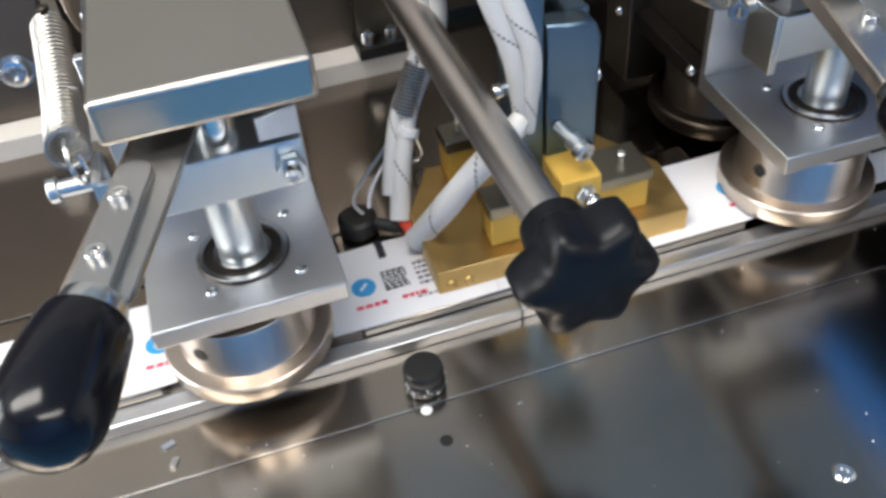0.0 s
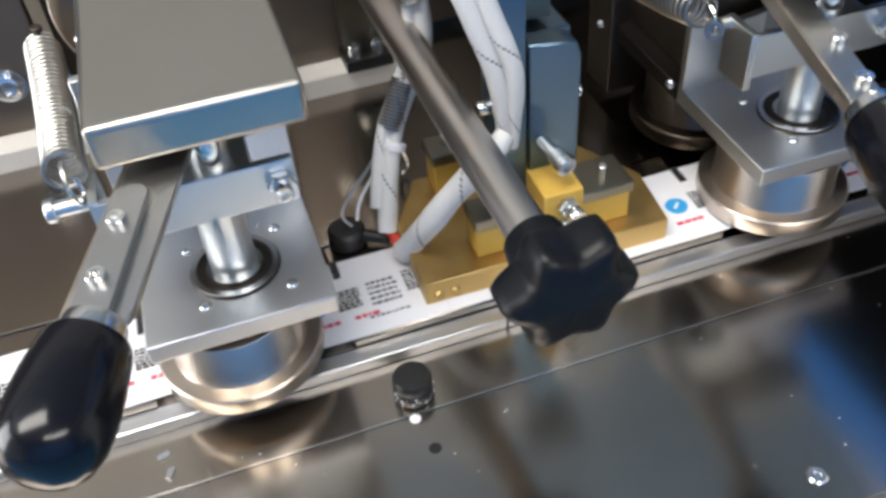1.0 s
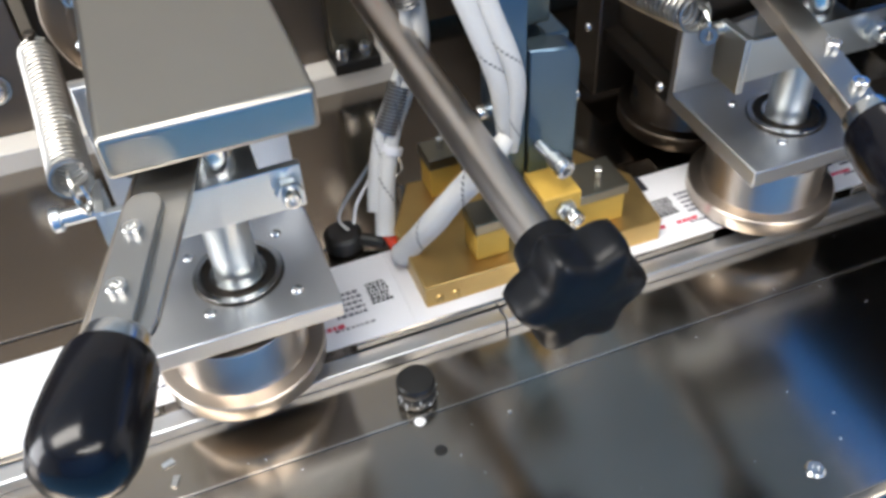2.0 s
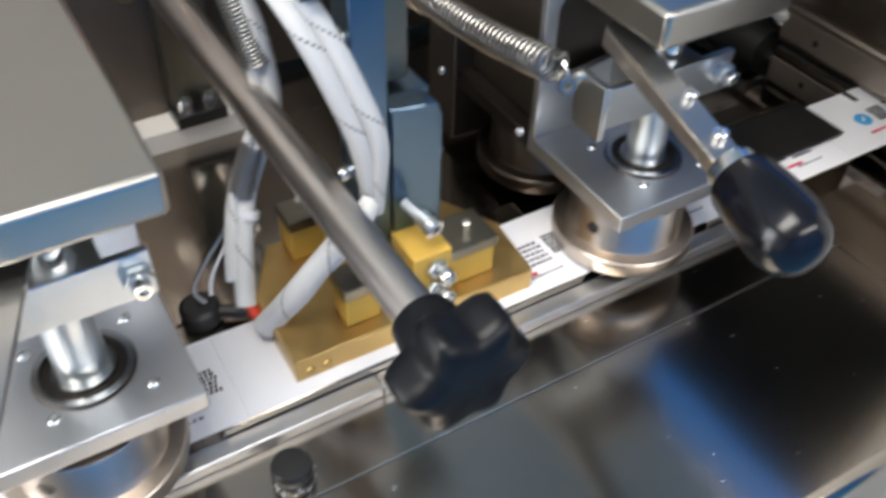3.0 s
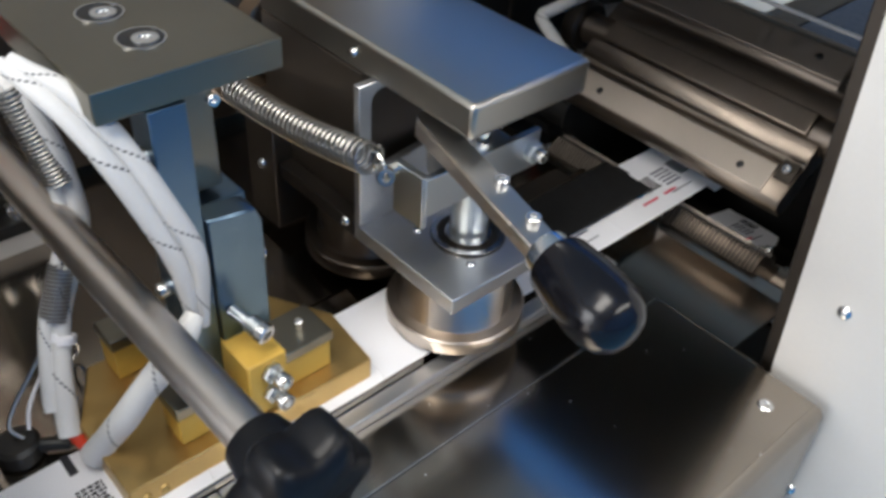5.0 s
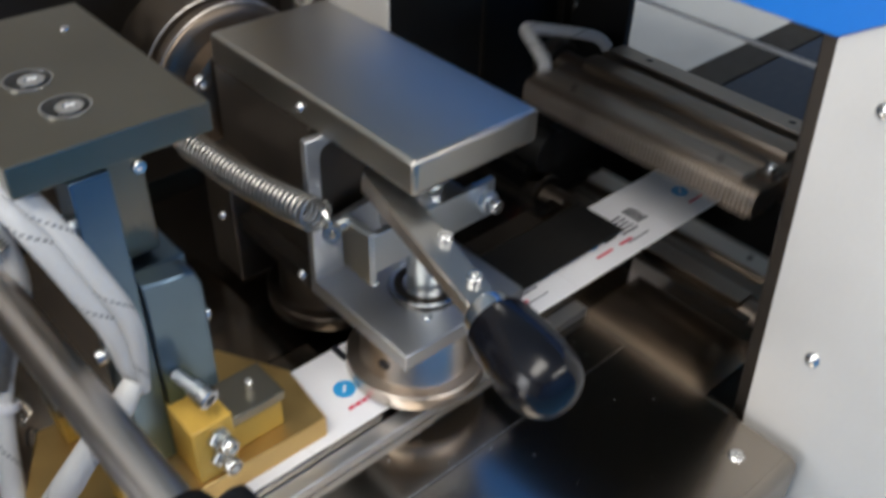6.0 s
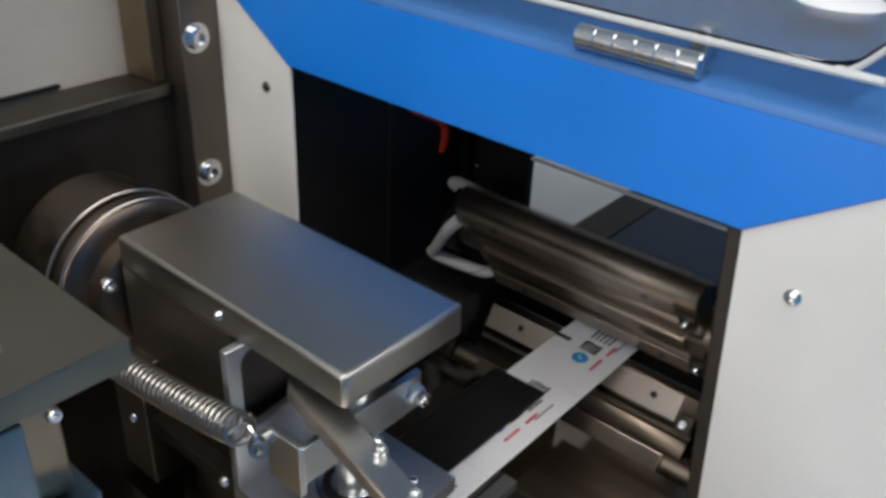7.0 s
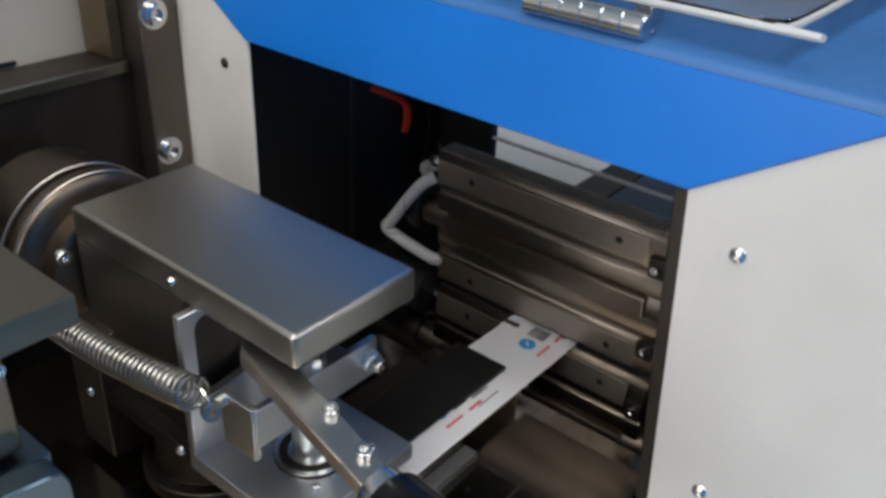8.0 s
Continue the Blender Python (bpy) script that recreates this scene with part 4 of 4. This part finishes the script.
def rubber_foot():
    f = thing("rubber_stop", (0.0785, -0.1010, TZ), "worn black rubber stop on the steel table", "rubber stop")
    part("body", lathe([(0, 0.0), (0.0102, 0.0), (0.0108, 0.0008), (0.0107, 0.0080), (0.0103, 0.0085), (0.0107, 0.0092), (0.0105, 0.0138), (0.0096, 0.0150), (0, 0.0152)], (0.0757, -0.1030, TZ + 0.0002), seg=36), RUBBER, f)
    part("glue", lathe([(0, 0.0012), (0.0022, 0.0008), (0.003, 0)], (0.0715, -0.1195, TZ + 0.0001), seg=12), FILM, f, "dried glue drop")
    g = bmesh.new()
    gr = random.Random(11)
    for i in range(26):
        a = gr.uniform(math.pi * 1.05, math.pi * 1.95)
        q = bmesh.new()
        bmesh.ops.create_icosphere(q, subdivisions=1, radius=gr.uniform(0.0003, 0.0008))
        join(g, q, Matrix.Translation((0.0757 + 0.0107 * math.cos(a), -0.1030 + 0.0107 * math.sin(a), TZ + gr.uniform(0.0004, 0.0080))))
    tagged(part("glue_flecks", g, GREY_PANEL, f, "grey flecks of dried glue"), kind="stuff")
    d = bmesh.new()
    rnd = random.Random(5)
    for i in range(44):
        x, y = rnd.uniform(-0.1, 0.44), rnd.uniform(-0.245, -0.085)
        s = rnd.uniform(0.0002, 0.0005)
        q = bmesh.new()
        bmesh.ops.create_icosphere(q, subdivisions=1, radius=s)
        join(d, q, Matrix.Translation((x, y, TZ + s * 0.3)) @ Matrix.Diagonal((rnd.uniform(0.6, 1.6), rnd.uniform(0.6, 1.4), 0.4, 1)))
    solid("paper_dust", d, FILM, "scattered specks of white paper dust on the table", "dust", kind="stuff", at=(0.15, -0.15, 0))
    c = bmesh.new()
    for x, y, a in ((-0.058, -0.094, 20), (-0.056, -0.106, 70)):
        join(c, plate([(-0.0035, -0.0012), (0.0035, -0.0018), (0.0030, 0.0014), (-0.0030, 0.0016)], 0.0, 0.0005, "z", 0), pose(x, y, TZ + 0.0006, 8, 0, a))
    solid("foil_scraps", c, CHROME, "two bright scraps of foil on the table", "scrap", kind="stuff")


def guide_plate():
    g = thing("film_guide_plate", (0.46, -0.02, 0.0), "dark steel guide plate over the film", "guide plate")
    part("plate", box(0.385, 0.540, -0.0450, 0.0010, 0.0085, 0.0100, 0.0004), BLACKSTEEL, g)
    part("bright_edge", box(0.385, 0.540, 0.0012, 0.0022, 0.0085, 0.0104, 0.0002), SLAB, g)
    part("support", box(0.39, 0.50, 0.0024, 0.020, 0.0034, 0.0100, 0.0005), DARK, g)


# ---- the film and the end-sealing jaws ----
PITCH, SPEED, MARK0 = 0.115, 0.0938, 0.077
PACKS = []


def film_packs():
    """One length of film a pack, with its printing; x = 0 is the registration mark."""
    def film_mesh():
        t = bmesh.new()
        ny, x0, x1 = 14, -0.060, 0.0549
        rows = []
        for i in range(ny + 1):
            u = i / ny
            y = -0.0662 + u * (0.0662 - 0.0035)
            z = 0.0047 + 0.0008 * math.sin(math.pi * u) - 0.0008 * (1 - u) ** 6
            rows.append([t.verts.new((x0 + (x1 - x0) * k / 6, y, z + 0.0002 * math.sin(k * 2.1 + i))) for k in range(7)])
        for a, b in zip(rows, rows[1:]):
            for k in range(6):
                t.faces.new((a[k], a[k + 1], b[k + 1], b[k]))
        bmesh.ops.solidify(t, geom=t.faces[:], thickness=0.0003)
        bmesh.ops.recalc_face_normals(t, faces=t.faces)
        return t

    p = thing("film_pack", (0, 0, 0), "length of white film printed with marks, blue disc and red text", "film pack", group="packs along the film")
    part("film", film_mesh(), FILM, p)
    z0, z1 = 0.00485, 0.00590
    part("registration_mark", box(-0.0022, 0.0024, -0.0175, -0.0030, 0.0040, 0.00575, 0), INK_BLACK, p, "black registration mark")
    part("round_emblem", lathe([(0.0, z1 + 0.0001), (0.0070, z1 + 0.0001), (0.0070, z0)], (-0.0165, -0.0375, 0), seg=32), INK_BLUE, p, "round blue emblem")
    s = box(-0.0195, -0.0135, -0.0383, -0.0367, 0.0054, z1 + 0.0003, 0)
    s.transform(Matrix.Translation((-0.0165, -0.0375, 0)) @ Matrix.Rotation(0.8, 4, "Z") @ Matrix.Translation((0.0165, 0.0375, 0)))
    part("emblem_stroke", s, FILM, p)
    rnd = random.Random(3)
    bars = bmesh.new()
    for r in range(5):
        x = 0.0145
        while x < 0.031:
            w = rnd.uniform(0.0012, 0.0040)
            y = -0.0290 - r * 0.0042
            box(x, min(x + w, 0.032), y - 0.0010, y + 0.0010, 0.0046, z1, 0, bm=bars)
            x += w + 0.0009
    tagged(part("small_print", bars, INK_GREY, p, "rows of small dark print"), kind="stuff")
    bars = bmesh.new()
    for r in range(6):
        x = -0.0050
        while x < 0.0085:
            w = rnd.uniform(0.0010, 0.0034)
            y = -0.0300 - r * 0.0027
            box(x, min(x + w, 0.0092), y - 0.0009, y + 0.0009, 0.0046, z1, 0, bm=bars)
            x += w + 0.0007
    tagged(part("dark_print", bars, INK_BLACK, p, "block of dark print"), kind="stuff")
    bars = bmesh.new()
    x = -0.0240
    while x < 0.016:
        w = rnd.uniform(0.0016, 0.0042)
        if abs(x + 0.004) > 0.002:
            box(x, x + w, -0.0535, -0.0512, 0.0044, 0.00570, 0, bm=bars)
        x += w + 0.0010
    tagged(part("red_print", bars, INK_RED, p, "line of red print"), kind="stuff")
    bars = bmesh.new()
    x = 0.0105
    while x < 0.034:
        w = rnd.uniform(0.0010, 0.0026)
        box(x, x + w, -0.0555, -0.0545, 0.0044, 0.00565, 0, bm=bars)
        x += w + 0.0012
    tagged(part("fine_print", bars, INK_GREY, p), kind="stuff")
    bars = bmesh.new()
    for r in range(6):
        x = 0.0365
        while x < 0.0475:
            w = rnd.uniform(0.0010, 0.0026)
            y = -0.0270 - r * 0.0030
            box(x, min(x + w, 0.0490), y - 0.0010, y + 0.0010, 0.0046, z1, 0, bm=bars)
            x += w + 0.0008
    tagged(part("dark_print", bars, INK_BLACK, p, "second block of dark print"), kind="stuff")
    PACKS.append((p, MARK0))
    for k in range(-7, 6):
        if k:
            PACKS.append((copy_thing(p, pose(MARK0 + k * PITCH, 0, 0)), MARK0 + k * PITCH))


ROTORS = []
AXIS_X, AXIS_Z = 0.612, 0.0725


def jaw_rotor(name, z, label, turn):
    """A shaft with two opposite sealing jaws; the jaws stand upright at its zero turn."""
    o = (AXIS_X, -0.026, z)
    r = thing(name, o, label, "sealing jaw", group="end sealing jaws")
    y0, y1 = -0.136, 0.078
    sh = part("shaft", lathe([(0, 0), (0.0125, 0), (0.0135, 0.001), (0.0135, 0.262), (0.0125, 0.263), (0, 0.263)], (AXIS_X, y0 - 0.022, z), (0, 1, 0), 36), JAW, r, "worn steel shaft")
    part("core", box(AXIS_X - 0.0170, AXIS_X + 0.0170, y0 + 0.012, y1 - 0.012, z - 0.0095, z + 0.0095, 0.0015), JAW, r)
    for s in (1, -1):
        # stepped jaw bar: a thick root, a recess, and a serrated tip
        prof = [(-0.0115, 0.0100), (0.0115, 0.0100), (0.0115, 0.0250), (0.0085, 0.0270), (0.0085, 0.0320), (0.0110, 0.0340), (0.0110, 0.0600), (0.0070, 0.0655), (-0.0070, 0.0655), (-0.0110, 0.0600), (-0.0110, 0.0340), (-0.0085, 0.0320), (-0.0085, 0.0270), (-0.0115, 0.0250)]
        t = plate([(AXIS_X + a, z + s * b) for a, b in prof], y0, y1, "y", 0.0007)
        # lower jaws take a darker steel: shade put into the colour against lamp glare
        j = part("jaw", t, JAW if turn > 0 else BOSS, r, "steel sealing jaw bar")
        for sx in (-1, 1):
            part("clamp_bar", box(*sorted((AXIS_X + sx * 0.0112, AXIS_X + sx * 0.0132)), y0 + 0.016, y1 - 0.002, *sorted((z + s * 0.0365, z + s * 0.0590)), 0.0006), JAW_BAR, j, "light steel clamp bar")
        teeth = bmesh.new()
        n = 62
        for i in range(n):
            y = y0 + 0.003 + (y1 - y0 - 0.006) * i / (n - 1)
            rod((AXIS_X - 0.0086, y, z + s * 0.0656), (AXIS_X + 0.0086, y, z + s * 0.0656), 0.0013, 8, teeth, 0.0004)
        # the lower teeth are darkened in the same way, by their material
        if s > 0:
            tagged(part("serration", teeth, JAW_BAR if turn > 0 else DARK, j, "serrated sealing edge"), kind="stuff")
        # holes as flat black discs, with their inner shade in the colour
        for y in (y0 + 0.040, y1 - 0.038):
            for sx in (-1, 1):
                part("hole_disc", lathe([(0, 0.0003), (0.0026, 0.0003), (0.0030, 0.0)], (AXIS_X + sx * 0.0132, y, z + s * 0.049), (sx, 0, 0), 16), BLACKSTEEL, j)
        for sx in (-1, 1):
            e = part("end_clip", box(*sorted((AXIS_X + sx * 0.0112, AXIS_X + sx * 0.0150)), y0 + 0.001, y0 + 0.014, *sorted((z + s * 0.030, z + s * 0.046)), 0.0006), DARK, j)
            part("clip_screw", cap_screw((AXIS_X + sx * 0.0150, y0 + 0.0075, z + s * 0.038), (sx, 0, 0), 0.0036, 0.004), CHROME, e)
    for s in (1, -1):
        w = [(-0.012, 0.001, 0.041), (-0.022, 0.012, 0.031), (-0.027, 0.040, -0.010), (-0.027, 0.046, -0.018), (-0.026, 0.038, -0.024), (-0.018, 0.006, -0.038), (-0.011, -0.002, -0.043)]
        if turn > 0:
            part("jaw_wire", tube([(AXIS_X + s * a, y1 + b, z + s * c) for a, b, c in w], 0.0054, 10), SLEEVE, r, "white sleeved heater wire")
        part("wire_clamp", hexagon((AXIS_X - 0.004, y1, z + s * 0.052), (0, 1, 0), 0.006, 0.010), CHROME, r)
    part("end_collar", lathe([(0, 0), (0.020, 0), (0.022, 0.002), (0.022, 0.014), (0.0205, 0.016), (0, 0.016)], (AXIS_X, y1 + 0.016, z), (0, 1, 0), 36), DARK, r)
    ROTORS.append((r, o, turn))


def motions():
    for p, x0 in PACKS:
        rows = []
        for i in range(0, 33):
            t = i / 4
            s = x0 + SPEED * t
            u = max(0.0, s - 0.655)   # past the jaws the cut pack drops into the tray
            rows.append((t, pose(min(s, 0.655) + 0.07 * (1 - math.exp(-u / 0.05)), 0, -min(0.145 - 0.004 * (x0 / PITCH % 3), 2.2 * u), 0, min(14.0, 150 * u), 0)))
        walk(p, rows)
    for r, way in ROLLERS:
        loc = r.location.copy()
        walk(r, [(t / 2, pose(loc.x, loc.y, loc.z, 0, 0, way * 120.0 * t / 2)) for t in range(0, 17)])
    # the jaws slow down while they seal and hurry on after it
    phase = [0.0, 0.10, 0.18, 0.28, 0.38, 0.48, 0.58, 0.68, 0.88, 1.08, 1.226]
    swing = [0, 6, 13, 30, 51, 76, 101, 122, 152, 170, 180]
    for r, o, turn in ROTORS:
        rows = []
        for i in range(0, 81):
            t = i / 10
            n = math.floor((t - UPRIGHT) / 1.226)
            rows.append((t, pose(*o, 0, -turn * (180 * n + float(np.interp(t - UPRIGHT - n * 1.226, phase, swing))), 0)))
        walk(r, rows)


UPRIGHT = 7.93
hall()
machine_table()
back_wall()
cage()
hinge_and_lid()
sealing_unit(0.0035, -0.0445, (-0.006, -0.050, 0.150), (-0.0460, -0.167, 0.149), -133, (-0.0085, -0.008), -0.004, "near fin sealing unit with black-gripped lever and steel cover")
sealing_unit(0.3390, -0.0430, (0.3040, -0.036, 0.1500), (0.2795, -0.160, 0.1420), -163, (-0.0105, -0.004), 0.0075, "fin sealing unit with black-gripped lever beside the cage")
heater_station()
adjusting_knob()
cables()
rubber_foot()
guide_plate()
film_packs()
jaw_rotor("upper_jaw_rotor", AXIS_Z, "worn steel upper rotor with two sealing jaws", 1)
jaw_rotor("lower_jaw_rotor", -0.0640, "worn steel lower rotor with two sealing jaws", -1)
motions()
